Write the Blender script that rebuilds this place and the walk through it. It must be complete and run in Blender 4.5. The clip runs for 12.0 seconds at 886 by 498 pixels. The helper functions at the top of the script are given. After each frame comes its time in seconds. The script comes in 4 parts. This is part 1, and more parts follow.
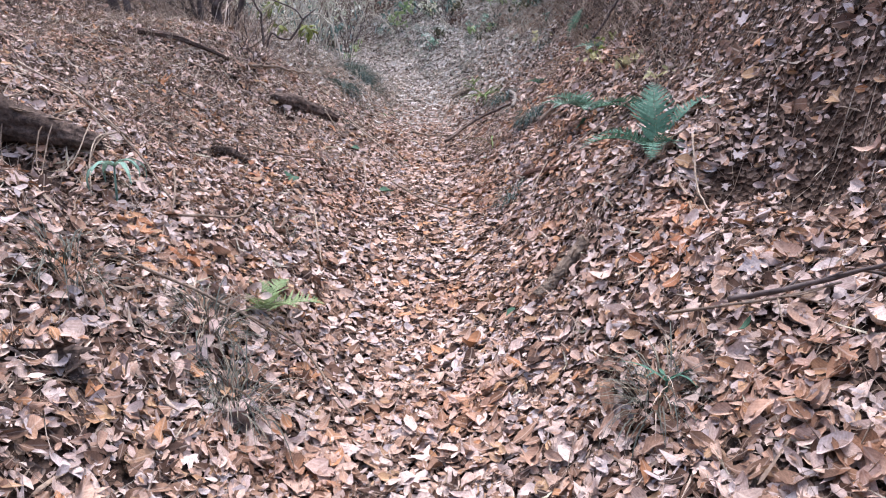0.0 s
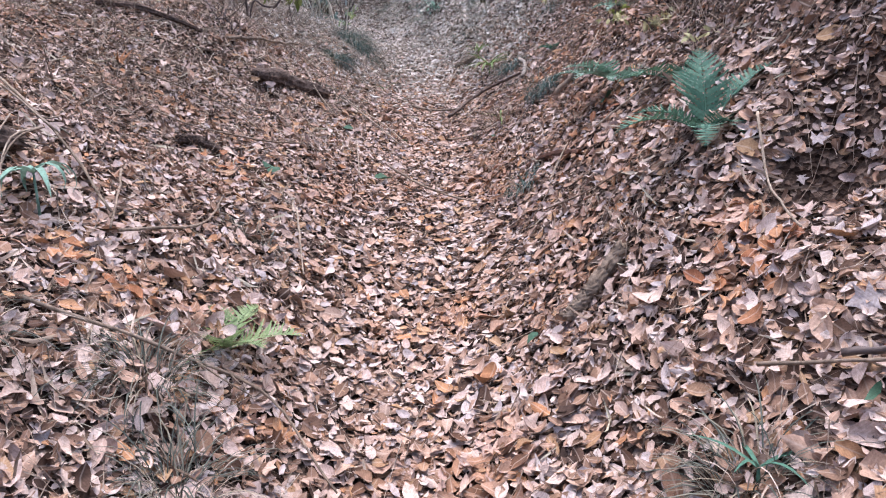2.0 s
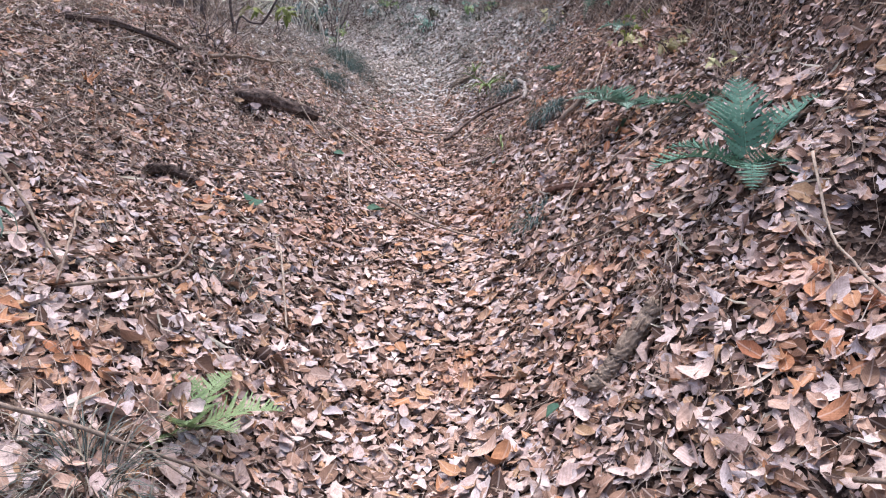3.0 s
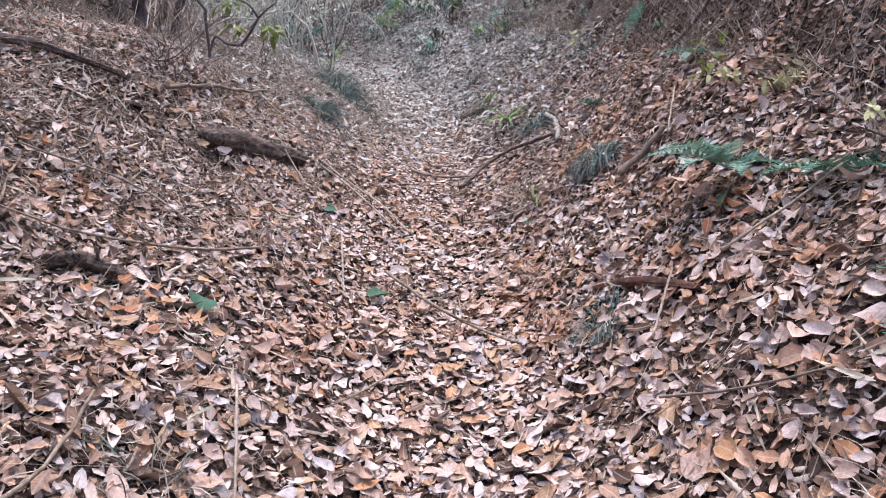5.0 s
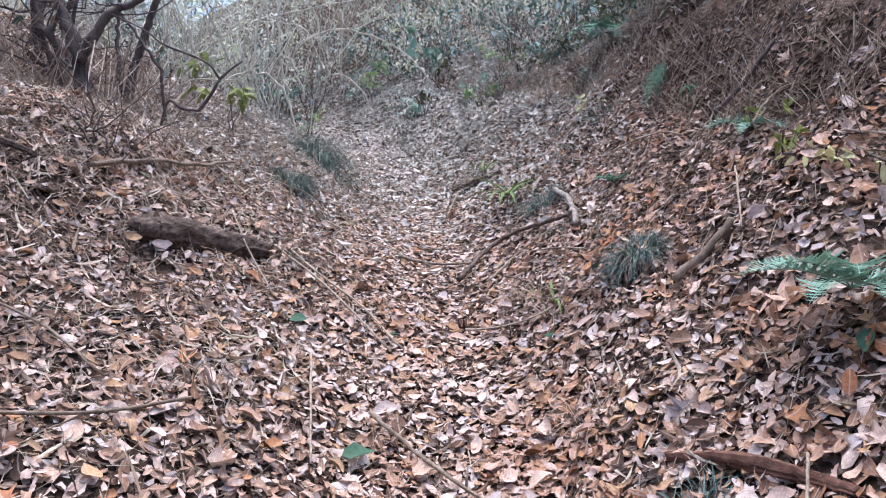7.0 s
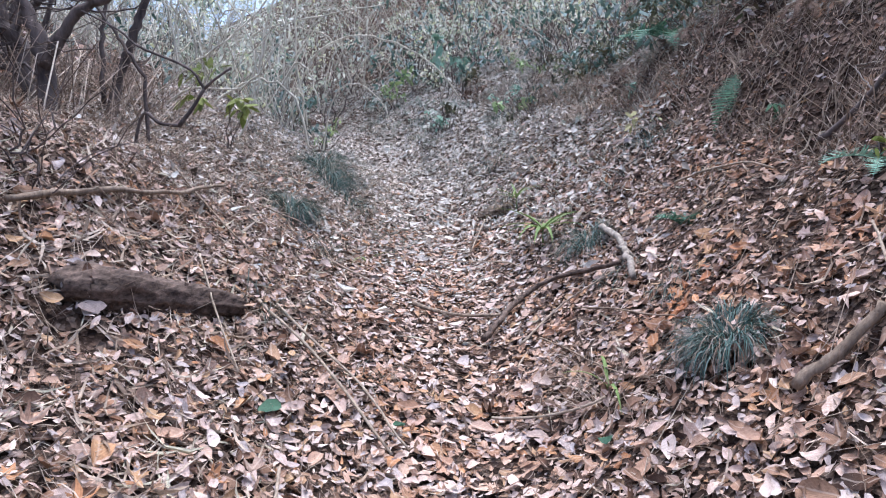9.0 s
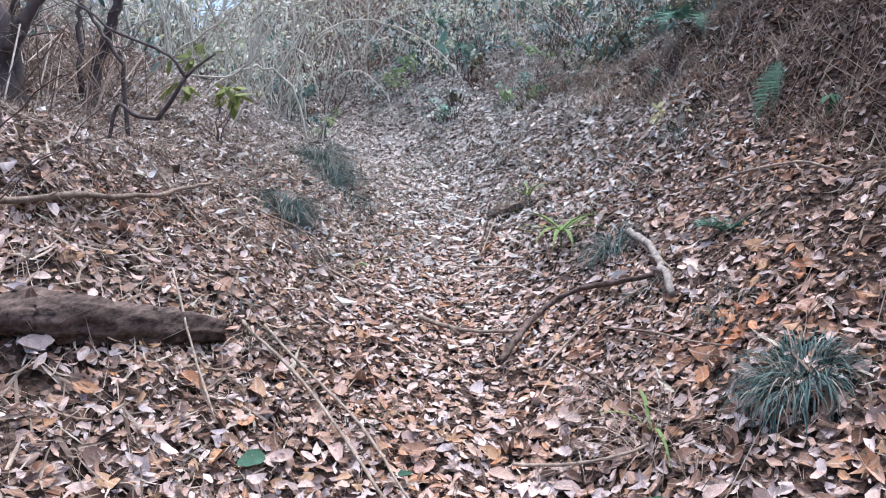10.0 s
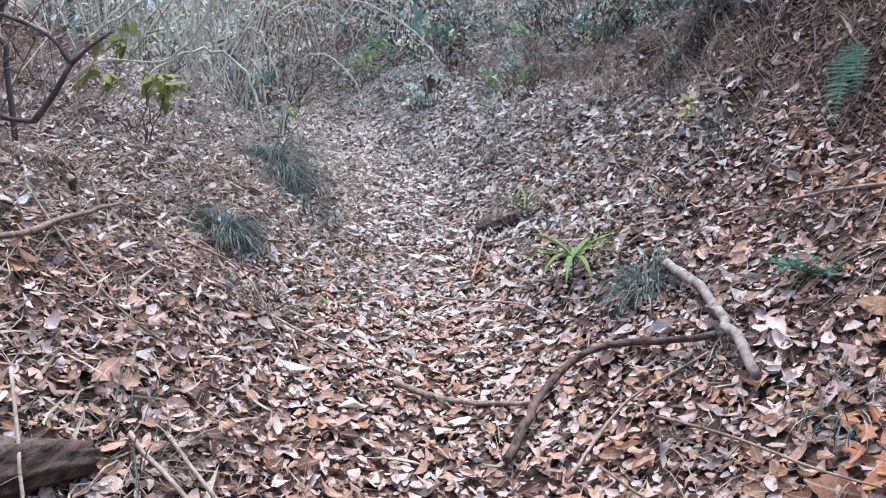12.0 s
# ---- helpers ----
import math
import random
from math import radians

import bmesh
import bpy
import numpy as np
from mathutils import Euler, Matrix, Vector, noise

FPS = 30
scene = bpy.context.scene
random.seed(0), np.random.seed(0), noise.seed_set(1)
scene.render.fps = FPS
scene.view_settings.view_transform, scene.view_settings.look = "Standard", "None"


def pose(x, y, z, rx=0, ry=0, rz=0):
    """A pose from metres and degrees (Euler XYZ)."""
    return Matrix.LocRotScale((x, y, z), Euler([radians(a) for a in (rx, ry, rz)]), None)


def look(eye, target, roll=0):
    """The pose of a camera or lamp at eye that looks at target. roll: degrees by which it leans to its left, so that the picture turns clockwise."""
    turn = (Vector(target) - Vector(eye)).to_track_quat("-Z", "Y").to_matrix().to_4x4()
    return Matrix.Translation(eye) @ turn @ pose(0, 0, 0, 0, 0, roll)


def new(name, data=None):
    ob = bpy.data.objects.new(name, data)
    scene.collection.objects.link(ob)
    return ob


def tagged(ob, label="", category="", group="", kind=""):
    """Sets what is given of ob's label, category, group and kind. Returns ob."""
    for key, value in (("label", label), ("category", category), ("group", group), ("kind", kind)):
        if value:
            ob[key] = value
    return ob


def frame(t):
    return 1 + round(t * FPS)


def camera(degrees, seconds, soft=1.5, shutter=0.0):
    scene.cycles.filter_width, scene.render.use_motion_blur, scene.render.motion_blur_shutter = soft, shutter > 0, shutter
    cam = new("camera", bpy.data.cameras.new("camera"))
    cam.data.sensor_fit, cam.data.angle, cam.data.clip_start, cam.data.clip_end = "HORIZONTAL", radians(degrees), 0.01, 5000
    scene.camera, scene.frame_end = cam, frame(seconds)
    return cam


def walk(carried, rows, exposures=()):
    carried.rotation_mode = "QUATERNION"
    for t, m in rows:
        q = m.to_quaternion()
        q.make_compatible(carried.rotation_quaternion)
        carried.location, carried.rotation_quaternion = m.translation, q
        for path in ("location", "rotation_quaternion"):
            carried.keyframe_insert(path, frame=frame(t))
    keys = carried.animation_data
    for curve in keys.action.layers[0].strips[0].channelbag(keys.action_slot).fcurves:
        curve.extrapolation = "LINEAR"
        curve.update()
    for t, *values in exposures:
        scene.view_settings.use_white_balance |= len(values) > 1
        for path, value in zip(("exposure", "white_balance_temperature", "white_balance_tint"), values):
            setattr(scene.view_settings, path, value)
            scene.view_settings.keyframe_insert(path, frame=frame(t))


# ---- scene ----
cam = camera(65.6, 12.0, soft=1.1)
PATH = [
    (0, (0.076, 0.029, 1.619), (0.051, 2.003, 1.298), -0.7),
    (0.5, (0.074, 0.164, 1.628), (0.052, 2.131, 1.265), -1.1),
    (1, (0.099, 0.33, 1.656), (0.052, 2.287, 1.245), -1.9),
    (1.5, (0.115, 0.507, 1.671), (0.05, 2.46, 1.245), -2.4),
    (2, (0.081, 0.688, 1.695), (0.034, 2.645, 1.283), -2.1),
    (2.5, (0.046, 0.88, 1.729), (0.019, 2.841, 1.335), -1.8),
    (3, (0.018, 1.085, 1.76), (0.005, 3.051, 1.391), -1.6),
    (3.2, (0.015, 1.171, 1.777), (0.001, 3.137, 1.412), -1.6),
    (4.8, (-0.115, 2.16, 1.919), (-0.112, 4.135, 1.606), -1.2),
    (5, (-0.122, 2.255, 1.947), (-0.12, 4.23, 1.629), -1.2),
    (5.5, (-0.16, 2.501, 1.986), (-0.144, 4.479, 1.69), -1.1),
    (6, (-0.213, 2.729, 2.024), (-0.164, 4.713, 1.779), -0.8),
    (6.5, (-0.22, 2.954, 2.058), (-0.159, 4.945, 1.886), -0.9),
    (7, (-0.201, 3.165, 2.099), (-0.14, 5.158, 1.946), -1.2),
    (7.2, (-0.182, 3.25, 2.11), (-0.131, 5.244, 1.954), -1.3),
    (8.8, (-0.161, 3.898, 2.227), (-0.159, 5.895, 2.109), -0.3),
    (9, (-0.164, 3.992, 2.254), (-0.174, 5.988, 2.129), -0.1),
    (9.5, (-0.179, 4.216, 2.289), (-0.209, 6.211, 2.149), -0.1),
    (10, (-0.204, 4.409, 2.334), (-0.22, 6.403, 2.172), -0.1),
    (10.5, (-0.214, 4.601, 2.364), (-0.203, 6.595, 2.209), -0.2),
    (11, (-0.225, 4.776, 2.417), (-0.184, 6.768, 2.246), -0.3),
    (11.5, (-0.226, 5.025, 2.45), (-0.179, 7.015, 2.261), -0.5),
    (12, (-0.232, 5.31, 2.497), (-0.18, 7.298, 2.286), -0.6),
]
walk(cam, [(t, look(eye, target, roll)) for t, eye, target, roll in PATH], exposures=[(0.0, 1.51, 5990, 17.5), (2.5, 1.43, 5980, 18), (5.0, 1.50, 5840, 15.5), (12.0, 1.53, 5630, 12.5)])

# ---- light: an overcast winter sky over a wooded gully ----
world = bpy.data.worlds.new("sky")
scene.world = world
world.use_nodes = True
wn = world.node_tree.nodes
sky = wn.new("ShaderNodeTexSky")
sky.sky_type, sky.sun_disc = "NISHITA", False
sky.sun_elevation, sky.sun_rotation, sky.air_density, sky.dust_density, sky.ozone_density = radians(82), radians(15), 1.0, 4.0, 1.0
world.node_tree.links.new(sky.outputs[0], wn["Background"].inputs[0])
wn["Background"].inputs[1].default_value = 0.13
sun = new("sun", bpy.data.lights.new("sun", "SUN"))
sun.data.energy, sun.data.angle, sun.data.color = 1.5, radians(50), (1.0, 0.97, 0.93)
sun.matrix_world = look((0.7, 4.6, 20), (0, 2, 0))


# ---- materials ----
def nodes_of(name, rough=0.75, spec=0.25):
    m = bpy.data.materials.new(name)
    m.use_nodes = True
    b = m.node_tree.nodes["Principled BSDF"]
    b.inputs["Roughness"].default_value = rough
    b.inputs["Specular IOR Level"].default_value = spec
    return m, m.node_tree.nodes, m.node_tree.links, b


def ramp(n, stops, interpolation="LINEAR"):
    r = n.new("ShaderNodeValToRGB")
    r.color_ramp.interpolation = interpolation
    while len(r.color_ramp.elements) < len(stops):
        r.color_ramp.elements.new(0.5)
    for e, (p, c) in zip(r.color_ramp.elements, stops):
        e.position, e.color = p, (*c, 1)
    return r


def noise_node(n, l, scale, detail=4.0, rough=0.6, vector=None):
    t = n.new("ShaderNodeTexNoise")
    t.inputs["Scale"].default_value, t.inputs["Detail"].default_value, t.inputs["Roughness"].default_value = scale, detail, rough
    if vector is None:
        vector = n.new("ShaderNodeNewGeometry").outputs["Position"]
    l.new(vector, t.inputs["Vector"])
    return t


def mix(n, l, fac, a, b, mode="MIX"):
    x = n.new("ShaderNodeMix")
    x.data_type, x.blend_type = "RGBA", mode
    for sock, v in ((x.inputs[0], fac), (x.inputs[6], a), (x.inputs[7], b)):
        if hasattr(v, "links"):
            l.new(v, sock)
        elif isinstance(v, tuple):
            sock.default_value = (*v, 1)
        else:
            sock.default_value = v
    return x.outputs[2]


def bump(n, l, b, height, strength=0.4, distance=0.01):
    k = n.new("ShaderNodeBump")
    k.inputs["Strength"].default_value, k.inputs["Distance"].default_value = strength, distance
    l.new(height, k.inputs["Height"])
    l.new(k.outputs[0], b.inputs["Normal"])


def midrib(n, l, c):
    """A paler rib down the middle of a leaf and faint slanting side veins, by the leaf's own coordinates."""
    uv = n.new("ShaderNodeSeparateXYZ")
    l.new(n.new("ShaderNodeUVMap").outputs[0], uv.inputs[0])
    across = n.new("ShaderNodeMath")
    across.operation = "ABSOLUTE"
    l.new(uv.outputs[0], across.inputs[0])
    rib = ramp(n, [(0.0, (0.34, 0.34, 0.34)), (0.035, (0.2, 0.2, 0.2)), (0.06, (0.0, 0.0, 0.0))])
    l.new(across.outputs[0], rib.inputs[0])
    slant = n.new("ShaderNodeMath")
    slant.operation = "MULTIPLY_ADD"
    slant.inputs[1].default_value = -0.75
    l.new(across.outputs[0], slant.inputs[0])
    l.new(uv.outputs[1], slant.inputs[2])
    wave = n.new("ShaderNodeMath")
    wave.operation = "SINE"
    turns = n.new("ShaderNodeMath")
    turns.operation = "MULTIPLY"
    turns.inputs[1].default_value = 52.0
    l.new(slant.outputs[0], turns.inputs[0])
    l.new(turns.outputs[0], wave.inputs[0])
    vein = ramp(n, [(0.0, (0.84, 0.82, 0.8)), (0.8, (1.04, 1.04, 1.04))])
    l.new(wave.outputs[0], vein.inputs[0])
    c = mix(n, l, 0.6, c, vein.outputs[0], "MULTIPLY")
    return mix(n, l, rib.outputs[0], c, (0.62, 0.52, 0.44))


def leaf_material(name, stops, patch, patch_lo=0.53, patch_hi=0.64, single=False, through_light=0.12, veined=False):
    """Dead or living leaf: each leaf its own tint, blotches and fine grain over it."""
    m, n, l, b = nodes_of(name, 0.78 if veined else 0.68, 0.14 if veined else 0.22)
    rnd = n.new("ShaderNodeObjectInfo").outputs["Random"] if single else n.new("ShaderNodeNewGeometry").outputs["Random Per Island"]
    r = ramp(n, stops)
    l.new(rnd, r.inputs[0])
    big = noise_node(n, l, 1.7, 3.0)
    pr = ramp(n, [(patch_lo, (0, 0, 0)), (patch_hi, (1, 1, 1))])
    l.new(big.outputs[0], pr.inputs[0])
    half = n.new("ShaderNodeMath")
    half.operation = "MULTIPLY"
    half.inputs[1].default_value = 0.6
    l.new(pr.outputs[0], half.inputs[0])
    c = mix(n, l, half.outputs[0], r.outputs[0], mix(n, l, 0.7, r.outputs[0], patch))
    fine = noise_node(n, l, 75.0, 6.0, 0.75)
    fr = ramp(n, [(0.32, (0.42, 0.37, 0.34)), (0.5, (0.85, 0.83, 0.82)), (0.66, (1.18, 1.18, 1.18))])
    l.new(fine.outputs[0], fr.inputs[0])
    c = mix(n, l, 0.65, c, fr.outputs[0], "MULTIPLY")
    if veined:
        c = midrib(n, l, c)
    l.new(c, b.inputs["Base Color"])
    bump(n, l, b, noise_node(n, l, 180.0, 3.0).outputs[0], 0.35, 0.004)
    if through_light:
        t = n.new("ShaderNodeBsdfTranslucent")
        l.new(c, t.inputs[0])
        s = n.new("ShaderNodeMixShader")
        s.inputs[0].default_value = 0.06 if veined else through_light
        l.new(b.outputs[0], s.inputs[1])
        l.new(t.outputs[0], s.inputs[2])
        l.new(s.outputs[0], n["Material Output"].inputs[0])
    return m


DEAD = [(0.0, (0.045, 0.028, 0.022)), (0.1, (0.115, 0.070, 0.050)), (0.2, (0.25, 0.155, 0.105)), (0.31, (0.40, 0.255, 0.18)), (0.43, (0.51, 0.36, 0.275)), (0.54, (0.47, 0.365, 0.33)),
        (0.66, (0.60, 0.465, 0.39)), (0.77, (0.65, 0.545, 0.49)), (0.85, (0.46, 0.41, 0.405)), (0.91, (0.33, 0.21, 0.14)), (0.955, (0.43, 0.285, 0.165)), (1.0, (0.45, 0.22, 0.11))]
# far leaves: the veil of distance is put into their grey, pale tints
HAZED = [(0.0, (0.06, 0.046, 0.038)), (0.16, (0.15, 0.118, 0.096)), (0.28, (0.42, 0.365, 0.31)), (0.6, (0.68, 0.63, 0.565)), (0.85, (0.61, 0.61, 0.57)), (1.0, (0.42, 0.31, 0.23))]
m_litter = leaf_material("dead_leaves", DEAD, (0.42, 0.20, 0.10), veined=True)
m_leaf_one = leaf_material("dead_leaf", DEAD, (0.42, 0.20, 0.10), single=True, veined=True)
m_rust = leaf_material("rust_leaf", [(0.0, (0.26, 0.11, 0.06)), (0.5, (0.42, 0.21, 0.11)), (1.0, (0.50, 0.30, 0.17))], (0.5, 0.2, 0.08), single=True, veined=True)
m_blade = leaf_material("dry_blade", [(0.0, (0.12, 0.08, 0.06)), (0.4, (0.34, 0.26, 0.19)), (0.75, (0.56, 0.47, 0.38)), (1.0, (0.46, 0.44, 0.33))], (0.36, 0.26, 0.17))
m_litter_hazed = leaf_material("hazed_leaves", HAZED, (0.26, 0.27, 0.24))
m_fern = leaf_material("fern_green", [(0.0, (0.045, 0.115, 0.075)), (0.6, (0.085, 0.195, 0.135)), (1.0, (0.14, 0.27, 0.19))], (0.09, 0.2, 0.07), through_light=0.2)
m_fern_dark = leaf_material("fern_dark", [(0.0, (0.035, 0.085, 0.05)), (0.6, (0.06, 0.14, 0.085)), (1.0, (0.09, 0.19, 0.11))], (0.06, 0.12, 0.05), through_light=0.2)
m_fern_pale = leaf_material("fern_pale", [(0.0, (0.15, 0.28, 0.21)), (1.0, (0.25, 0.41, 0.32))], (0.2, 0.3, 0.2), through_light=0.2)
m_lime = leaf_material("young_green", [(0.0, (0.19, 0.28, 0.12)), (1.0, (0.29, 0.38, 0.19))], (0.3, 0.34, 0.12), through_light=0.25)
m_sedge = leaf_material("sedge", [(0.0, (0.035, 0.075, 0.065)), (0.6, (0.085, 0.145, 0.13)), (0.9, (0.16, 0.21, 0.19)), (1.0, (0.30, 0.27, 0.19))], (0.12, 0.14, 0.1))
m_dull = leaf_material("dull_grass", [(0.0, (0.045, 0.055, 0.045)), (0.55, (0.12, 0.135, 0.11)), (0.85, (0.24, 0.22, 0.165)), (1.0, (0.36, 0.30, 0.21))], (0.14, 0.12, 0.09))
# straw colour, raised further so the dense far stems look lit by open sky
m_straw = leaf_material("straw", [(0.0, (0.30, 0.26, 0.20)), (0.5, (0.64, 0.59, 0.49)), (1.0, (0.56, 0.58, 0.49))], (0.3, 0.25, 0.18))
m_cover = leaf_material("ground_cover", [(0.0, (0.20, 0.25, 0.21)), (0.4, (0.42, 0.45, 0.39)), (1.0, (0.62, 0.60, 0.53))], (0.25, 0.33, 0.28))
m_strand = leaf_material("dry_strands", [(0.0, (0.12, 0.085, 0.065)), (0.5, (0.34, 0.26, 0.20)), (1.0, (0.60, 0.52, 0.43))], (0.25, 0.18, 0.13))
# thicket leaves: sky brightness is painted in as whitish tints
m_skylit_leaf = leaf_material("skylit_leaves", [(0.0, (0.18, 0.25, 0.16)), (0.35, (0.52, 0.56, 0.44)), (0.7, (0.80, 0.80, 0.73)), (1.0, (0.56, 0.58, 0.30))], (0.45, 0.5, 0.4), through_light=0.45)
m_yellow = leaf_material("yellow_leaves", [(0.0, (0.36, 0.36, 0.17)), (1.0, (0.55, 0.52, 0.30))], (0.5, 0.45, 0.25), through_light=0.2)
m_olive = leaf_material("olive_leaves", [(0.0, (0.13, 0.17, 0.04)), (1.0, (0.25, 0.28, 0.075))], (0.22, 0.24, 0.07), through_light=0.2)
m_green_leaf = leaf_material("green_leaf", [(0.0, (0.04, 0.10, 0.06)), (1.0, (0.07, 0.14, 0.085))], (0.06, 0.12, 0.06), single=True)
m_dead_fern = leaf_material("dead_fern", [(0.0, (0.06, 0.038, 0.028)), (1.0, (0.16, 0.10, 0.07))], (0.2, 0.12, 0.08))
m_palm = leaf_material("palm_green", [(0.0, (0.10, 0.17, 0.055)), (1.0, (0.20, 0.27, 0.09))], (0.24, 0.28, 0.1), through_light=0.2)
m_shrub = leaf_material("evergreen", [(0.0, (0.04, 0.08, 0.06)), (0.5, (0.10, 0.165, 0.135)), (0.8, (0.22, 0.31, 0.29)), (1.0, (0.42, 0.48, 0.46))], (0.08, 0.12, 0.08), through_light=0.2)


def bark_material(name, dark, light, scale=18.0, stretch=(1, 1, 0.2)):
    m, n, l, b = nodes_of(name, 0.85, 0.2)
    tc = n.new("ShaderNodeTexCoord")
    mp = n.new("ShaderNodeMapping")
    mp.inputs["Scale"].default_value = stretch
    l.new(tc.outputs["Object"], mp.inputs[0])
    a = noise_node(n, l, scale, 6.0, 0.65, mp.outputs[0])
    s = noise_node(n, l, 3.0, 3.0)
    r = ramp(n, [(0.32, dark), (0.68, light)])
    l.new(a.outputs[0], r.inputs[0])
    rs = ramp(n, [(0.35, (0.7, 0.68, 0.66)), (0.65, (1.15, 1.15, 1.12))])
    l.new(s.outputs[0], rs.inputs[0])
    l.new(mix(n, l, 0.8, r.outputs[0], rs.outputs[0], "MULTIPLY"), b.inputs["Base Color"])
    bump(n, l, b, a.outputs[0], 0.8, 0.012)
    return m


m_bark = bark_material("bark", (0.04, 0.03, 0.028), (0.155, 0.125, 0.115))
m_rotten = bark_material("rotten_wood", (0.016, 0.011, 0.009), (0.18, 0.13, 0.106), 48.0, (1, 0.12, 1))
m_stick = bark_material("stick_bark", (0.11, 0.08, 0.06), (0.32, 0.25, 0.19), 40.0)
m_pale_stick = bark_material("bare_stick", (0.20, 0.155, 0.115), (0.44, 0.36, 0.285), 40.0)
m_root = bark_material("pale_root", (0.085, 0.07, 0.06), (0.38, 0.335, 0.29), 26.0)
m_redbark = bark_material("red_bark", (0.07, 0.035, 0.025), (0.20, 0.105, 0.075), 25.0, (0.3, 1, 1))
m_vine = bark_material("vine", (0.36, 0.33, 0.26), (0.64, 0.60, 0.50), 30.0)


def soil_material():
    """Leaf mould: small broken leaf bits over dark crumbly earth."""
    m, n, l, b = nodes_of("forest_soil", 0.95, 0.1)
    pos = n.new("ShaderNodeNewGeometry").outputs["Position"]
    warp = noise_node(n, l, 25.0, 3.0, 0.6, pos)
    shift = n.new("ShaderNodeVectorMath")
    shift.operation = "MULTIPLY_ADD"
    shift.inputs[1].default_value = (0.03, 0.03, 0.03)
    l.new(warp.outputs["Color"], shift.inputs[0])
    l.new(pos, shift.inputs[2])
    cell = n.new("ShaderNodeTexVoronoi")
    cell.inputs["Scale"].default_value = 42.0
    l.new(shift.outputs[0], cell.inputs["Vector"])
    bit = n.new("ShaderNodeSeparateColor")
    l.new(cell.outputs["Color"], bit.inputs[0])
    r = ramp(n, [(0.0, (0.022, 0.014, 0.011)), (0.35, (0.065, 0.043, 0.032)), (0.7, (0.15, 0.104, 0.079)), (1.0, (0.29, 0.22, 0.175))])
    l.new(bit.outputs[0], r.inputs[0])
    a = noise_node(n, l, 9.0, 8.0, 0.7, pos)
    ra = ramp(n, [(0.35, (0.35, 0.3, 0.28)), (0.6, (1.0, 1.0, 1.0))])
    l.new(a.outputs[0], ra.inputs[0])
    l.new(mix(n, l, 0.85, r.outputs[0], ra.outputs[0], "MULTIPLY"), b.inputs["Base Color"])
    bump(n, l, b, cell.outputs["Distance"], 1.0, 0.03)
    return m


m_soil = soil_material()


# ---- ground ----
def soft(u, w=0.18):
    return w * np.logaddexp(0.0, np.asarray(u, float) / w)


def hump(x, y, cx, cy, rx, ry, h):
    return h * np.exp(-((x - cx) / rx) ** 2 - ((y - cy) / ry) ** 2)


# hollows washed or dug out of the banks: plan, half widths, depth
HOLLOWS = ((1.86, 8.50, 0.17, 0.18, 0.36), (1.58, 2.78, 0.2, 0.22, 0.36), (1.36, 3.14, 0.17, 0.15, 0.28), (-1.9, 3.08, 0.36, 0.15, 0.34), (-1.45, 6.26, 0.15, 0.08, 0.09), (1.60, 5.55, 0.11, 0.14, 0.18), (1.64, 6.35, 0.13, 0.16, 0.24),
           (1.62, 7.25, 0.12, 0.16, 0.24), (1.66, 7.75, 0.1, 0.13, 0.2), (1.66, 9.15, 0.13, 0.17, 0.24), (1.6, 9.7, 0.12, 0.16, 0.2), (1.5, 10.5, 0.15, 0.19, 0.24), (1.3, 7.15, 0.09, 0.12, 0.09), (1.36, 8.75, 0.1, 0.13, 0.11))


def in_hollow(x, y):
    hit = np.zeros(np.shape(x), bool)
    for cx, cy, rx, ry, h in HOLLOWS:
        hit |= ((x - cx) / rx) ** 2 + ((y - cy) / ry) ** 2 < 0.75
    return hit


def ground_z(x, y):
    """Height of the ground: a gully floor that climbs and bends to the left, and its two banks."""
    x, y = np.asarray(x, float), np.asarray(y, float)
    bend = np.clip(y - 8.0, 0.0, 22.0)
    d = x + 0.055 * bend ** 1.7
    z = -0.1644 + 0.2236 * (y - soft(y - 24.0, 2.0))
    ledge = 0.75 / (1 + np.exp((y - 10.5) / 0.7)) + 0.15
    right = 0.95 * soft(d - 0.25) - 0.45 * soft(d - 1.28) + 2.3 * ledge * (soft(d - 1.53, 0.04) - soft(d - 1.80, 0.05)) - 0.2 * soft(d - 5.0, 1.0) - 0.3 * soft(d - 12.0, 3.0)
    left = 0.504 * soft(-d - 0.3) - 0.1 * soft(-d - 2.6, 0.5) - 0.35 * soft(-d - 9.0, 3.0) + 0.98 * np.exp(-np.clip(y, -1.0, 30.0) / 2.5) * (soft(-d - 0.3) - soft(-d - 2.6))
    z = z + right * (1.0 - 0.25 / (1 + np.exp(-(y - 11.5) / 0.8))) + left
    z = z + hump(x, y, -2.2, 6.9, 0.8, 1.0, 0.34) + hump(x, y, -1.52, 6.66, 0.16, 0.24, 0.10) + hump(x, y, -1.28, 6.93, 0.12, 0.18, 0.05) + hump(x, y, 1.45, 5.8, 0.45, 0.6, 0.2) + hump(x, y, 1.6, 9.0, 0.4, 0.6, 0.2) + hump(x, y, 1.35, 3.7, 0.45, 0.55, 0.2)
    for cx, cy, rx, ry, h in HOLLOWS:
        z = z - hump(x, y, cx, cy, rx, ry, h)
    z = z - hump(x, y, -0.9, 19.6, 0.8, 0.5, 0.9)
    z = z + 0.5 * soft(y + 0.35 * x - 20.0, 1.2) - 0.4 * soft(y + 0.35 * x - 27.0, 2.5)
    return z


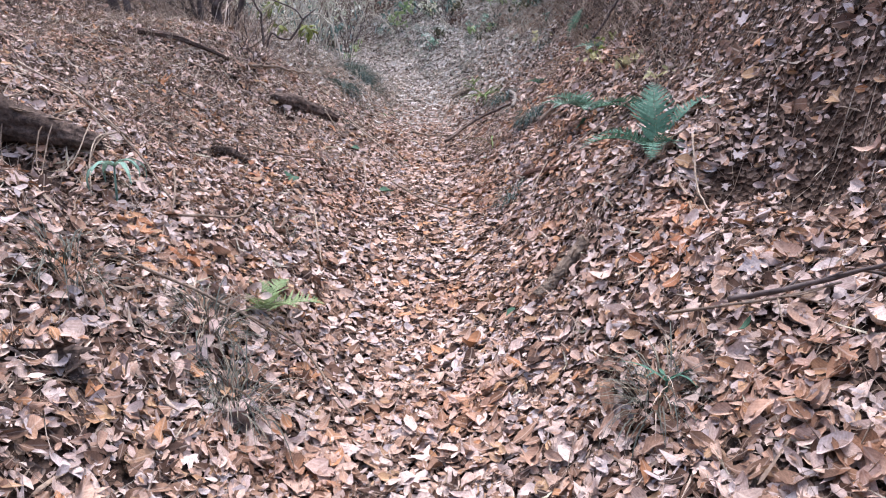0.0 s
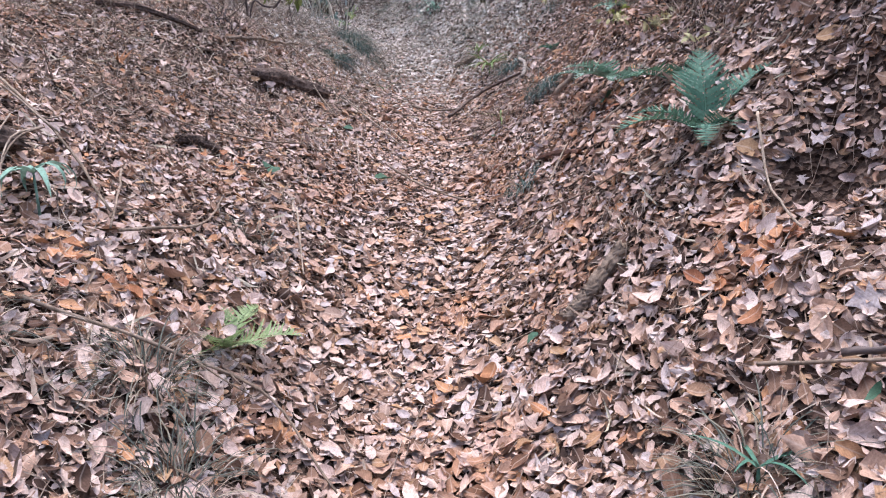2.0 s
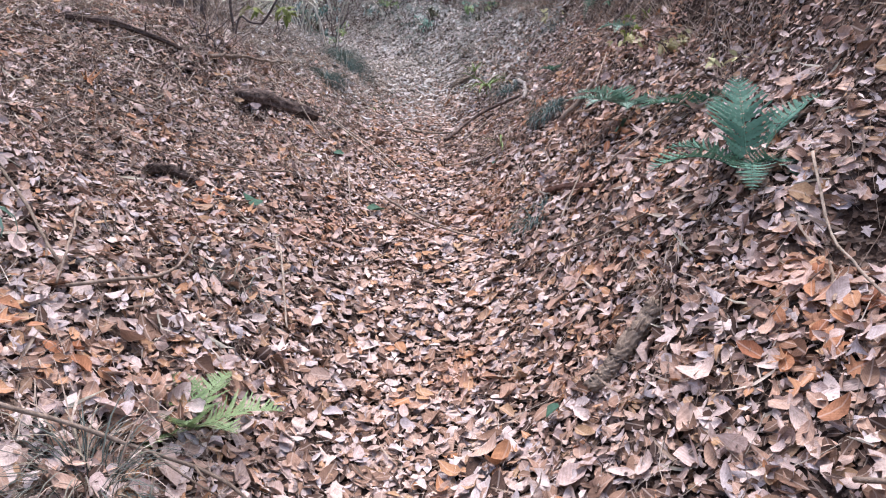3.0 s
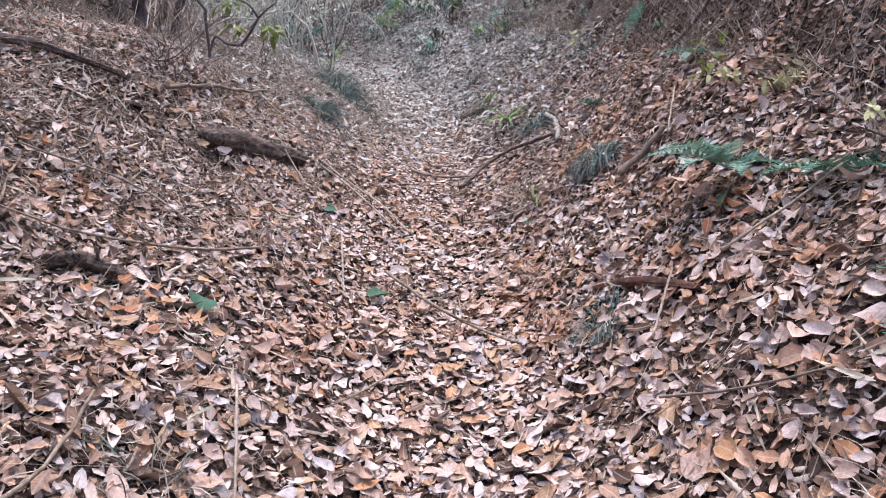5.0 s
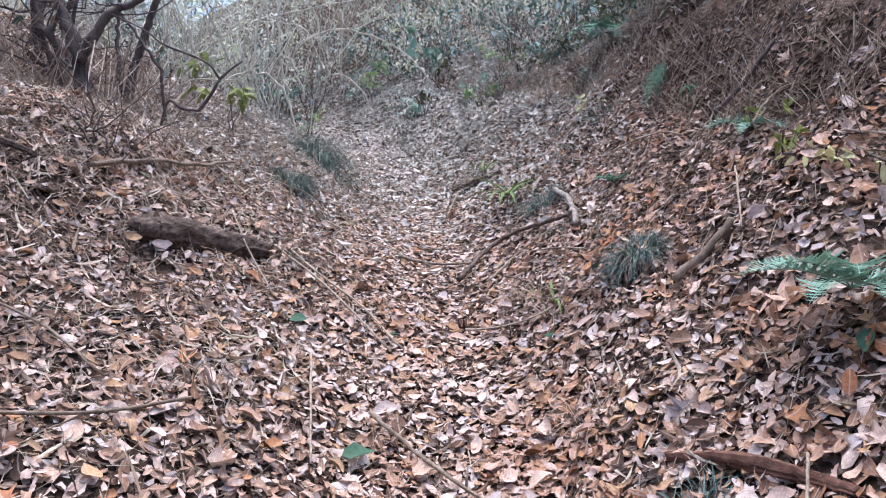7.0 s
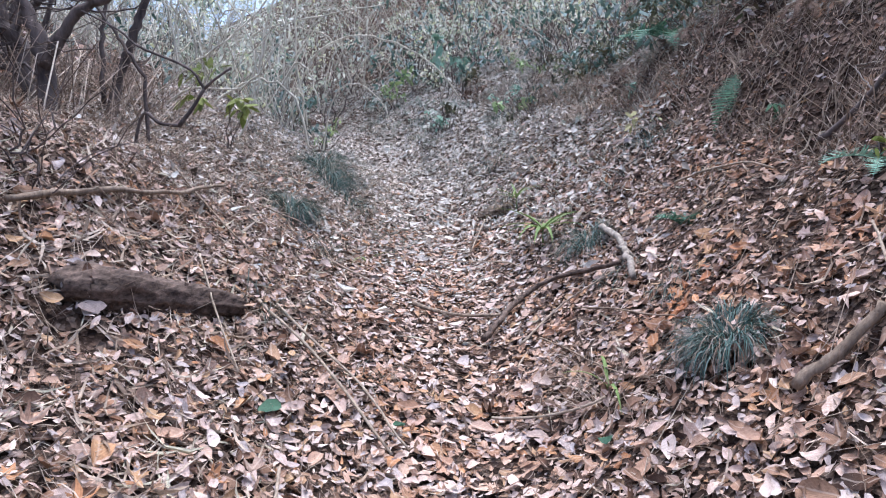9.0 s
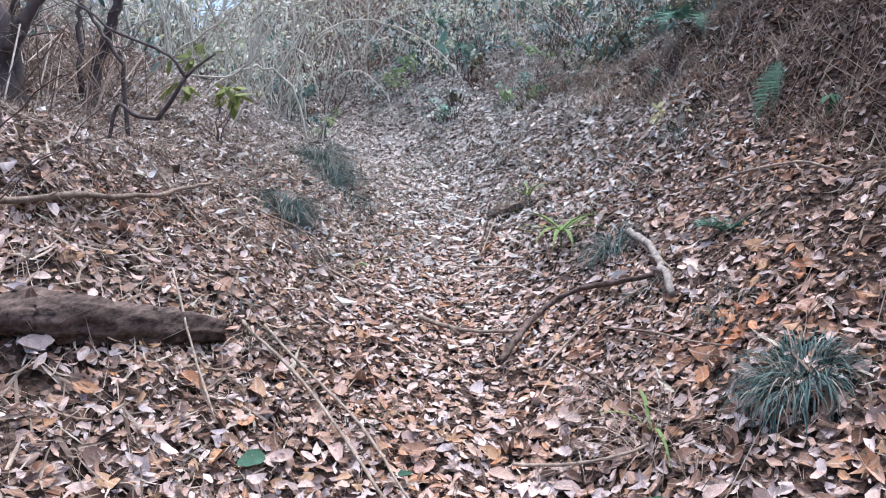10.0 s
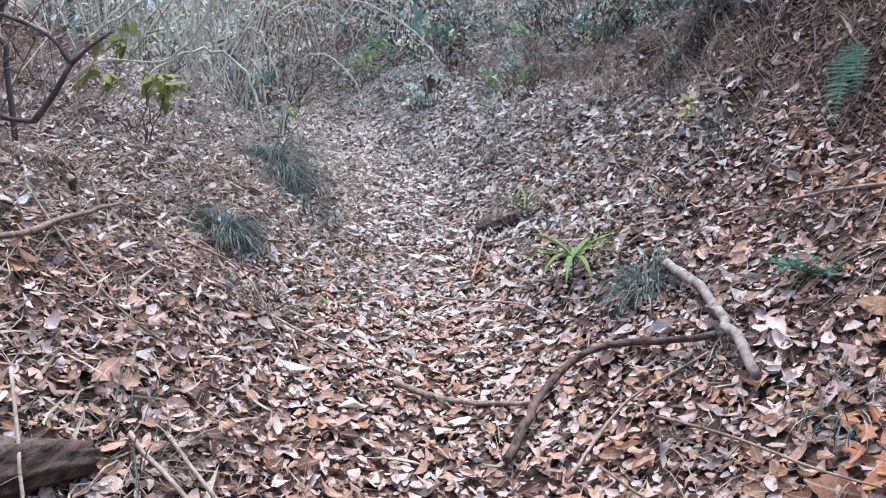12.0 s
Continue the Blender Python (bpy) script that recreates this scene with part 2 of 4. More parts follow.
def rough_z(x, y):
    """The ground with its small lumps, hollows and ledges."""
    x, y = np.asarray(x, float), np.asarray(y, float)
    z = ground_z(x, y)
    a = 0.035 * np.sin(2.3 * x + 1.1 * y + 0.4) * np.sin(1.9 * y - 1.3 * x) + 0.02 * np.sin(5.1 * x - 3.7 * y) * np.sin(4.3 * y + 2.2 * x + 1.0)
    a = a + 0.01 * np.sin(11.0 * x + 7.0 * y) * np.sin(9.0 * y - 8.0 * x + 2.0)
    return z + a * (0.5 + np.clip(np.abs(x), 0, 2) * 0.6)


def slope_normal(x, y):
    e = 0.03
    gx = (rough_z(x + e, y) - rough_z(x - e, y)) / (2 * e)
    gy = (rough_z(x, y + e) - rough_z(x, y - e)) / (2 * e)
    nrm = np.stack([-gx, -gy, np.ones_like(gx)], -1)
    return nrm / np.linalg.norm(nrm, axis=-1, keepdims=True)


def fast_mesh(name, verts, tris, smooth=True, uv=None):
    """A mesh from arrays of corners and triangles; uv: leaf coordinates of the corners."""
    me = bpy.data.meshes.new(name)
    verts, tris = np.asarray(verts, np.float32), np.asarray(tris, np.int32)
    me.vertices.add(len(verts))
    me.vertices.foreach_set("co", verts.ravel())
    me.loops.add(tris.size)
    me.loops.foreach_set("vertex_index", tris.ravel())
    me.polygons.add(len(tris))
    me.polygons.foreach_set("loop_start", np.arange(0, tris.size, 3, dtype=np.int32))
    me.polygons.foreach_set("use_smooth", np.full(len(tris), smooth))
    me.update(calc_edges=True)
    if uv is not None:
        me.uv_layers.new(name="UVMap").data.foreach_set("uv", np.asarray(uv, np.float32)[tris.ravel()].ravel())
    return me


def stretched(lo, a, b, hi, step, growth):
    """Coordinates from lo to hi: even steps between a and b, growing ones outside."""
    mid = list(np.arange(a, b, step))
    out, s, v = [], step, b
    while v < hi:
        out.append(v)
        s *= growth
        v += s
    low, s, v = [], step, a
    while v > lo:
        s *= growth
        v -= s
        low.append(v)
    return np.array(low[::-1] + mid + out + [hi])


gx_, gy_ = stretched(-150, -3.6, 3.4, 150, 0.05, 1.12), stretched(-120, 0.4, 13.0, 220, 0.055, 1.1)
GX, GY = np.meshgrid(gx_, gy_)
GZ = rough_z(GX, GY)
idx = np.arange(GX.size).reshape(GX.shape)
quad = np.stack([idx[:-1, :-1], idx[:-1, 1:], idx[1:, 1:], idx[1:, :-1]], -1).reshape(-1, 4)
ground = new("ground", fast_mesh("ground", np.stack([GX, GY, GZ], -1).reshape(-1, 3), np.concatenate([quad[:, [0, 1, 2]], quad[:, [0, 2, 3]]])))
ground.data.materials.append(m_soil)
tagged(ground, "dark crumbly forest soil of a rising gully between two banks", "ground", kind="structure")


# ---- leaf litter ----
def leaf_shape(stations):
    """One leaf lying along +y from 0 to 1, with 1 to 3 rows across: corners as (across, along) and triangles."""
    st, wd = {4: ([0.1, 0.32, 0.62, 0.86], [0.24, 0.47, 0.46, 0.25]), 3: ([0.16, 0.46, 0.8], [0.34, 0.5, 0.33]), 2: ([0.24, 0.7], [0.44, 0.42]), 1: ([0.45], [0.5])}[stations]
    v = [(0, 0)]
    for s, w in zip(st, wd):
        v += [(-w, s - 0.02), (0, s), (w, s - 0.02)]
    v.append((0, 1))
    f = [(0, 2, 1), (0, 3, 2)]
    for k in range(len(st) - 1):
        a = 1 + 3 * k
        for j in (0, 1):
            f += [(a + j, a + j + 1, a + j + 4), (a + j, a + j + 4, a + j + 3)]
    a, tip = 1 + 3 * (len(st) - 1), 1 + 3 * len(st)
    return np.array(v), np.array(f + [(a, a + 1, tip), (a + 1, a + 2, tip)])


def lobed_shape():
    """A leaf with three points and deep bays, as of a maple or oak."""
    edge = [(0.0, 0.0), (0.16, 0.10), (0.46, 0.12), (0.24, 0.30), (0.56, 0.55), (0.22, 0.56), (0.14, 0.74), (0.0, 1.0)]
    ring = edge + [(-x, y) for x, y in edge[-2:0:-1]]
    v = [(0.0, 0.36)] + ring
    k = len(ring)
    return np.array(v), np.array([(0, 1 + i, 1 + (i + 1) % k) for i in range(k)])


def leaf_cloud(rs, x, y, length, shape, lift=0.04, tilt=0.3, aspect=(0.42, 0.75)):
    """Corners and triangles of leaves strewn on the ground at x, y."""
    uv, tri = shape
    n, k = len(x), len(uv)
    z = rough_z(x, y)
    up = slope_normal(x, y) + rs.normal(0, 1, (n, 3)) * (tilt * (0.55 + 0.45 * np.clip(np.abs(x) / 0.9, 0, 1.2)))[:, None]
    up /= np.linalg.norm(up, axis=1, keepdims=True)
    h = rs.uniform(0, 2 * np.pi, n)
    ax = np.stack([np.cos(h), np.sin(h), np.zeros(n)], -1)
    ax -= up * (ax * up).sum(1, keepdims=True)
    ax /= np.linalg.norm(ax, axis=1, keepdims=True)
    side = np.cross(ax, up)
    wid = length * rs.uniform(*aspect, n)
    jit = rs.normal(0, 0.028, (n, k, 2))
    a = (uv[None, :, 0] + jit[..., 0] * (np.abs(uv[None, :, 0]) > 0.01)) * wid[:, None]
    s = (uv[None, :, 1] - 0.5 + jit[..., 1] * 0.5) * length[:, None]
    cup = rs.normal(0.3, 0.65, n)[:, None] * a ** 2 / wid[:, None] * 1.6
    bow = rs.normal(0.22, 0.5, n)[:, None] * s ** 2 / length[:, None] * 1.3
    twist = rs.normal(0, 0.5, n)[:, None] * a * s / length[:, None] * 1.5
    w = cup + bow + twist + rs.normal(0, 0.018, (n, k)) * length[:, None]
    c = np.stack([x, y, z], -1) + np.array([0, 0, 1.0]) * (0.004 + rs.beta(1.3, 2.2, n) * lift)[:, None]
    p = c[:, None, :] + side[:, None, :] * a[..., None] + ax[:, None, :] * s[..., None] + up[:, None, :] * w[..., None]
    t = tri[None] + (np.arange(n) * k)[:, None, None]
    return p.reshape(-1, 3), t.reshape(-1, 3)


def stuff_leaves(name, parts, material, label):
    v, f, uv, base = [], [], [], 0
    for (a, b), shape in parts:
        v.append(a)
        f.append(b + base)
        uv.append(np.tile(shape[0], (len(a) // len(shape[0]), 1)))
        base += len(a)
    ob = new(name, fast_mesh(name, np.concatenate(v), np.concatenate(f), True, np.concatenate(uv)))
    ob.data.materials.append(material)
    return ob


def strewn(x, y, length, shape, *how):
    return leaf_cloud(rs, x, y, length, shape, *how), shape


def gully_x(y):
    return -0.055 * np.clip(y - 8.0, 0.0, 22.0) ** 1.7


rs = np.random.RandomState(7)
litter = new("leaf_litter")
tagged(litter, "thick carpet of dry tan, brown and orange fallen leaves", "fallen leaves", kind="stuff")
N = 200000
ly = -1.0 + 13.0 * rs.rand(N)
lx = rs.uniform(-1, 1, N) * (2.4 + 0.2 * ly) - 0.2
edge = np.clip((np.abs(lx + 0.2) - (1.45 + 0.2 * ly)) / 0.95, 0, 1) * 0.9
twiggy = 0.55 * np.clip((-1.35 - lx) * 3.0, 0, 1) * np.clip((ly - 6.6) * 1.2, 0, 1) + 0.5 * np.clip((-1.6 - lx) * 3.0, 0, 1) * np.clip((ly - 3.4), 0, 1) * (ly < 6.6)
bare = 0.84 * np.clip((lx - 1.42) * 4.0, 0, 1) * np.clip((ly - 5.6) * 1.2, 0, 1)
thin = 0.3 * np.clip(np.sin(2.1 * lx + 0.7 * ly) * np.sin(1.3 * ly - 1.7 * lx + 0.8) * 2.2 - 0.7, 0, 1)
fade = np.maximum(np.clip((ly - 8.0) / 4.0, 0, 1), np.clip((1.3 - ly) / 2.3, 0, 1))
keep = rs.rand(N) > np.maximum.reduce([bare, thin, fade, edge, twiggy])
keep &= ~(in_hollow(lx, ly) & (rs.rand(N) < 0.85))
lx, ly = lx[keep], ly[keep]
size = np.clip(rs.lognormal(np.log(0.0432), 0.42, len(lx)) * (1.26 - 0.055 * ly) * (1 - 0.2 * np.clip(np.abs(lx) - 0.7, 0, 1)), 0.016, 0.12)
large = size > 0.06
M = 1300
K = 16000
ky = 0.5 + 9.0 * rs.rand(K)
kx = rs.uniform(-1, 1, K) * (1.7 + 0.2 * ky) - 0.2
open_ground = ~in_hollow(kx, ky)
kx, ky = kx[open_ground], ky[open_ground]
K = len(kx)
near = stuff_leaves("leaves", [strewn(kx, ky, rs.uniform(0.018, 0.045, K), leaf_shape(2), 0.02, 0.35, (0.3, 0.7)),
                               strewn(lx[large], ly[large], size[large], leaf_shape(4), 0.044, 0.27, (0.34, 0.62)),
                               strewn(lx[~large], ly[~large], size[~large], leaf_shape(2), 0.042, 0.30, (0.28, 0.6)),
                               strewn(rs.uniform(-2.2, 1.7, M), 0.8 + 6.5 * rs.rand(M) ** 1.4, rs.uniform(0.04, 0.095, M), lobed_shape(), 0.05, 0.25, (0.75, 1.0))], m_litter, "")
near.parent = litter
tagged(near, kind="stuff")
S = 34000
sx, sy = rs.uniform(-3.2, 2.0, S), 0.8 + 12.0 * rs.rand(S)
keep = rs.rand(S) < np.clip(0.10 + 0.2 * (sx < -0.75) + 0.14 * (np.abs(sx + 0.1) > 0.6) + 0.5 * ((sx < -0.7) & (sy > 5.5)), 0, 1)
sx, sy = sx[keep], sy[keep]
stalks = stuff_leaves("dry_blades", [strewn(sx, sy, rs.lognormal(np.log(0.10), 0.45, len(sx)).clip(0.03, 0.2), leaf_shape(3), 0.05, 0.24, (0.03, 0.085))], m_blade, "")
stalks.parent = litter
tagged(stalks, "narrow straw-coloured blades and leaf stalks", kind="stuff")
# litter up the gully, in the colours greyed for haze
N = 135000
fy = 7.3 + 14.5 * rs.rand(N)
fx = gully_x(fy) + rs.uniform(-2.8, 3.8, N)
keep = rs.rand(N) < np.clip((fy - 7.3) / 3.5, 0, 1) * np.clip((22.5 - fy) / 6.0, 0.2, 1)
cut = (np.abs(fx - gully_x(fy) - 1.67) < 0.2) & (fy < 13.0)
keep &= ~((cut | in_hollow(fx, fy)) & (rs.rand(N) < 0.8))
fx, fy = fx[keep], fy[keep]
far = stuff_leaves("leaves", [strewn(fx, fy, np.clip(rs.lognormal(np.log(0.05), 0.42, len(fx)), 0.02, 0.13), leaf_shape(1), 0.05, 0.42, (0.22, 0.5))], m_litter_hazed, "")
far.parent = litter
tagged(far, "fallen leaves up the gully, greyed and paled for distance haze", kind="stuff")
N = 85000
ux, uy = rs.uniform(-9, 9, N), rs.uniform(-5, 26, N)
off = np.abs(ux - gully_x(uy))
keep = (rs.rand(N) < np.maximum(np.clip((off - 1.5 - 0.13 * np.minimum(uy, 9)) / 1.0, 0, 1), np.clip((1.0 - uy) / 2.0, 0, 1))) & (rs.rand(N) > np.where(ux > 0, 0.35, 0.0))
ux, uy = ux[keep], uy[keep]
upper = stuff_leaves("leaves", [strewn(ux, uy, rs.uniform(0.03, 0.08, len(ux)), leaf_shape(1))], m_litter, "")
upper.parent = litter
tagged(upper, kind="stuff")


# ---- builders for things ----
def gz1(x, y):
    return float(rough_z(x, y))


def join(parts):
    v, f, base = [], [], 0
    for a, b in parts:
        v.append(np.asarray(a, float))
        f.append(np.asarray(b, int) + base)
        base += len(a)
    return np.concatenate(v), np.concatenate(f)


def smooth_line(pts, n):
    """A smooth line of n points through the given ones."""
    p = np.asarray(pts, float)
    if len(p) == 2:
        return p[0] + np.linspace(0, 1, n)[:, None] * (p[1] - p[0])
    q = np.concatenate([[2 * p[0] - p[1]], p, [2 * p[-1] - p[-2]]])
    out = []
    for t in np.linspace(0, len(p) - 1 - 1e-6, n):
        i, u = int(t), t - int(t)
        a, b, c, d = q[i], q[i + 1], q[i + 2], q[i + 3]
        out.append(0.5 * (2 * b + (c - a) * u + (2 * a - 5 * b + 4 * c - d) * u * u + (3 * b - a - 3 * c + d) * u ** 3))
    return np.array(out)


def tube(pts, radii, sides=7, rough=0.0, rnd=None):
    """A tube along pts with closed ends; rough: uneven girth."""
    p = np.asarray(pts, float)
    n = len(p)
    r = np.interp(np.linspace(0, 1, n), np.linspace(0, 1, len(radii)), radii)
    t = np.gradient(p, axis=0)
    t /= np.linalg.norm(t, axis=1, keepdims=True) + 1e-9
    ref = np.array([0.13, 0.21, 0.97]) if abs(t[:, 2]).mean() < 0.85 else np.array([0.97, 0.21, 0.13])
    a = np.cross(t, ref)
    a /= np.linalg.norm(a, axis=1, keepdims=True) + 1e-9
    b = np.cross(t, a)
    ang = np.arange(sides) * 2 * np.pi / sides
    rr = r[:, None] * np.ones(sides)
    if rough:
        ridge = rnd.normal(0, rough * 0.6, sides)
        rr = rr * (1 + ridge[None] + rnd.normal(0, rough, (n, sides)))
    v = p[:, None] + a[:, None] * (np.cos(ang) * rr)[..., None] + b[:, None] * (np.sin(ang) * rr)[..., None]
    v = v.reshape(-1, 3)
    f = []
    for i in range(n - 1):
        for j in range(sides):
            k = (j + 1) % sides
            f += [(i * sides + j, i * sides + k, (i + 1) * sides + k), (i * sides + j, (i + 1) * sides + k, (i + 1) * sides + j)]
    v = np.concatenate([v, p[:1], p[-1:]])
    for j in range(sides):
        k = (j + 1) % sides
        f += [(len(v) - 2, k, j), (len(v) - 1, (n - 1) * sides + j, (n - 1) * sides + k)]
    return v, np.array(f)


def blade(p0, heading, rise, length, width, droop, seg=5, fold=0.25):
    """An arching strip of grass or palm leaf, with a crease along it."""
    h = np.array([math.cos(heading), math.sin(heading), 0.0])
    side = np.array([-h[1], h[0], 0.0])
    p, e, v = np.array(p0, float), rise, []
    for i in range(seg + 1):
        u = i / seg
        w = width * (0.55 + 0.9 * u if u < 0.4 else 0.91 * (1 - (u - 0.4) / 0.6) ** 0.8 + 0.02)
        up = np.array([-h[0] * math.sin(e), -h[1] * math.sin(e), math.cos(e)])
        v += [p - side * w / 2 + up * w * fold, p, p + side * w / 2 + up * w * fold]
        p = p + (h * math.cos(e) + np.array([0, 0, 1.0]) * math.sin(e)) * length / seg
        e -= droop / seg
    f = []
    for i in range(seg):
        for j in (0, 1):
            a = 3 * i + j
            f += [(a, a + 1, a + 4), (a, a + 4, a + 3)]
    return np.array(v), np.array(f)


def thing_mesh(name, vf, material, base, label, category, group="", kind=""):
    """A thing of one mesh, with its origin at base."""
    v, f = vf
    ob = new(name, fast_mesh(name, np.asarray(v) - np.asarray(base), f))
    ob.location = base
    ob.data.materials.append(material)
    return tagged(ob, label, category, group, kind)


def part(name, vf, material, parent, label=""):
    """A part of a thing; vf in world coordinates, the thing unturned."""
    v, f = vf
    off = np.array(parent.location) + (np.array(parent.parent.location) if parent.parent else 0)
    ob = new(name, fast_mesh(name, np.asarray(v) - off, f))
    ob.data.materials.append(material)
    ob.parent = parent
    return tagged(ob, label)


def thing_empty(name, base, label, category, group=""):
    ob = new(name)
    ob.location = base
    ob.empty_display_size = 0.1
    return tagged(ob, label, category, group)


def frond(base, heading, rise, length, droop, width, rnd, pairs=20):
    """A fern frond: a thin stalk with toothed side leaflets that shorten towards the tip."""
    h = np.array([math.cos(heading), math.sin(heading), 0.0])
    side = np.array([-h[1], h[0], 0.0])
    n, e, p, pts, ups, dirs = 24, rise, np.array(base, float), [], [], []
    for i in range(n + 1):
        d = h * math.cos(e) + np.array([0, 0, 1.0]) * math.sin(e)
        pts.append(p)
        dirs.append(d)
        ups.append(np.cross(d, side) * -1)
        p = p + d * length / n
        e -= droop / n
    pts, ups, dirs = np.array(pts), np.array(ups), np.array(dirs)
    bits = [tube(pts, [0.0035, 0.001], 4)]
    for k in range(pairs):
        u = 0.2 + 0.78 * k / (pairs - 1)
        i = int(u * n)
        ln = width * (0.55 + 1.5 * (u - 0.2) if u < 0.45 else 0.93 * (1 - (u - 0.45) / 0.56) ** 0.85 + 0.05)
        for sg in (-1, 1):
            sweep = 0.45 + rnd.normal(0, 0.08)
            ax = side * sg * math.cos(sweep) + dirs[i] * math.sin(sweep) - ups[i] * 0.18 + rnd.normal(0, 0.06, 3)
            ax /= np.linalg.norm(ax)
            cr = np.cross(ax, ups[i])
            cr /= np.linalg.norm(cr)
            wb = min(0.27 * ln, length / pairs * 0.62)
            v = [pts[i]]
            teeth = 5
            for q in range(1, teeth + 1):
                s = q / (teeth + 0.6)
                w = wb * (1 - 0.75 * s)
                c = pts[i] + ax * ln * s - ups[i] * ln * 0.16 * s * s
                v += [c + cr * w, c + ax * ln * 0.05 + cr * w * 0.35, c - cr * w, c + ax * ln * 0.05 - cr * w * 0.35]
            v.append(pts[i] + ax * ln - ups[i] * ln * 0.16)
            f = [(0, 1, 3)]
            for q in range(teeth):
                a = 1 + 4 * q
                f += [(a, a + 1, a + 3), (a, a + 3, a + 2)]
                nx = a + 4 if q < teeth - 1 else None
                if nx:
                    f += [(a + 1, nx, nx + 2), (a + 1, nx + 2, a + 3)]
                else:
                    f += [(a + 1, len(v) - 1, a + 3)]
            bits.append((np.array(v), np.array(f)))
    return join(bits)


def fern(x, y, fronds, material, label, lift=0.0, seed=1, size=1.0):
    rnd = np.random.RandomState(seed)
    base = np.array([x, y, gz1(x, y) + lift + 0.03])
    ob = thing_empty("fern", base, label, "fern", "ferns of the gully")
    for deg, rise, length, droop, width in fronds:
        part("frond", frond(base - [0, 0, 0.05], radians(deg), rise, length * 1.5 * size, droop, width * 1.6 * size, rnd), material, ob)
    return ob


def grass_tuft(x, y, n, length, width, label, material, seed=1, spread=0.05, flop=1.9):
    """A tuft of arching blades, green ones and some dry ones."""
    rnd = np.random.RandomState(seed)
    base = np.array([x, y, gz1(x, y)])
    green, dry = [], []
    for k in range(n):
        a, r = rnd.uniform(0, 2 * math.pi), spread * math.sqrt(rnd.rand())
        px, py = x + r * math.cos(a), y + r * math.sin(a)
        one = blade((px, py, gz1(px, py) + 0.015), a + rnd.normal(0, 0.6), rnd.uniform(0.35, 1.4), length * 1.35 * rnd.uniform(0.5, 1.1), width * rnd.uniform(0.7, 1.2), rnd.uniform(0.6, 1.1) * flop, 6)
        (dry if k % 6 == 0 else green).append(one)
    ob = thing_empty("grass_tuft", base, label, "grass tuft", "grass tufts")
    tagged(part("foliage", join(green), material, ob), kind="stuff")
    tagged(part("dead_foliage", join(dry), m_strand, ob, "straw-coloured dead blades"), kind="stuff")
    return ob


def palm_seedling(x, y, blades, length, width, label, material, seed=1, stalk=0.06, fan=0, hang=1.0):
    rnd = np.random.RandomState(seed)
    base = np.array([x, y, gz1(x, y)])
    ob = thing_empty("palm_seedling", base, label, "palm seedling")
    top = base + np.array([0, 0, stalk])
    part("stalk", tube([base - [0, 0, 0.02], top], [0.006, 0.004], 6), material, ob)
    for i in range(blades):
        a = 2 * math.pi * i / blades + rnd.normal(0, 0.15) + fan
        part("leaf", blade(top, a, rnd.uniform(0.25, 0.9), length * rnd.uniform(0.75, 1.1), width, hang * rnd.uniform(0.6, 1.6), 6, 0.2), material, ob)
    return ob


def lying(points, lift, n, rnd, wob=0.01):
    """A line over the ground through plan points (x, y[, extra height])."""
    p = smooth_line([(q[0], q[1], (q[2] if len(q) > 2 else 0.0)) for q in points], n)
    z = rough_z(p[:, 0], p[:, 1])
    k = np.polyfit(np.linspace(0, 1, n), z, 2)
    z = 0.5 * z + 0.5 * np.polyval(k, np.linspace(0, 1, n)) + lift + 0.032 + p[:, 2]
    return np.stack([p[:, 0] + rnd.normal(0, wob, n), p[:, 1] + rnd.normal(0, wob, n), z + rnd.normal(0, wob * 0.4, n)], -1)


def stick(points, r0, r1, material, label, lift=0.02, seed=1, name="stick", group="sticks on the ground", n=12, forks=0):
    rnd = np.random.RandomState(seed)
    p = lying(points, lift, n, rnd, 0.25 * r0)
    bits = [tube(p, [r0, (r0 + r1) / 2, r1], 7, 0.10, rnd)]
    for k in range(forks):
        i = rnd.randint(n // 3, n - 2)
        d = (p[i + 1] - p[i]) / np.linalg.norm(p[i + 1] - p[i]) * 0.7 + rnd.normal(0, 0.5, 3)
        ln = rnd.uniform(0.05, 0.16)
        bits.append(tube([p[i], p[i] + d * ln * 0.5, p[i] + d * ln + [0, 0, 0.01]], [r1, r1 * 0.5], 5))
    base = p[0].copy()
    base[2] -= lift * 0.5
    return thing_mesh(name, join(bits), material, base, label, "stick", group)


def ring_slice(k, sides=30):
    return slice(k * sides, (k + 1) * sides)


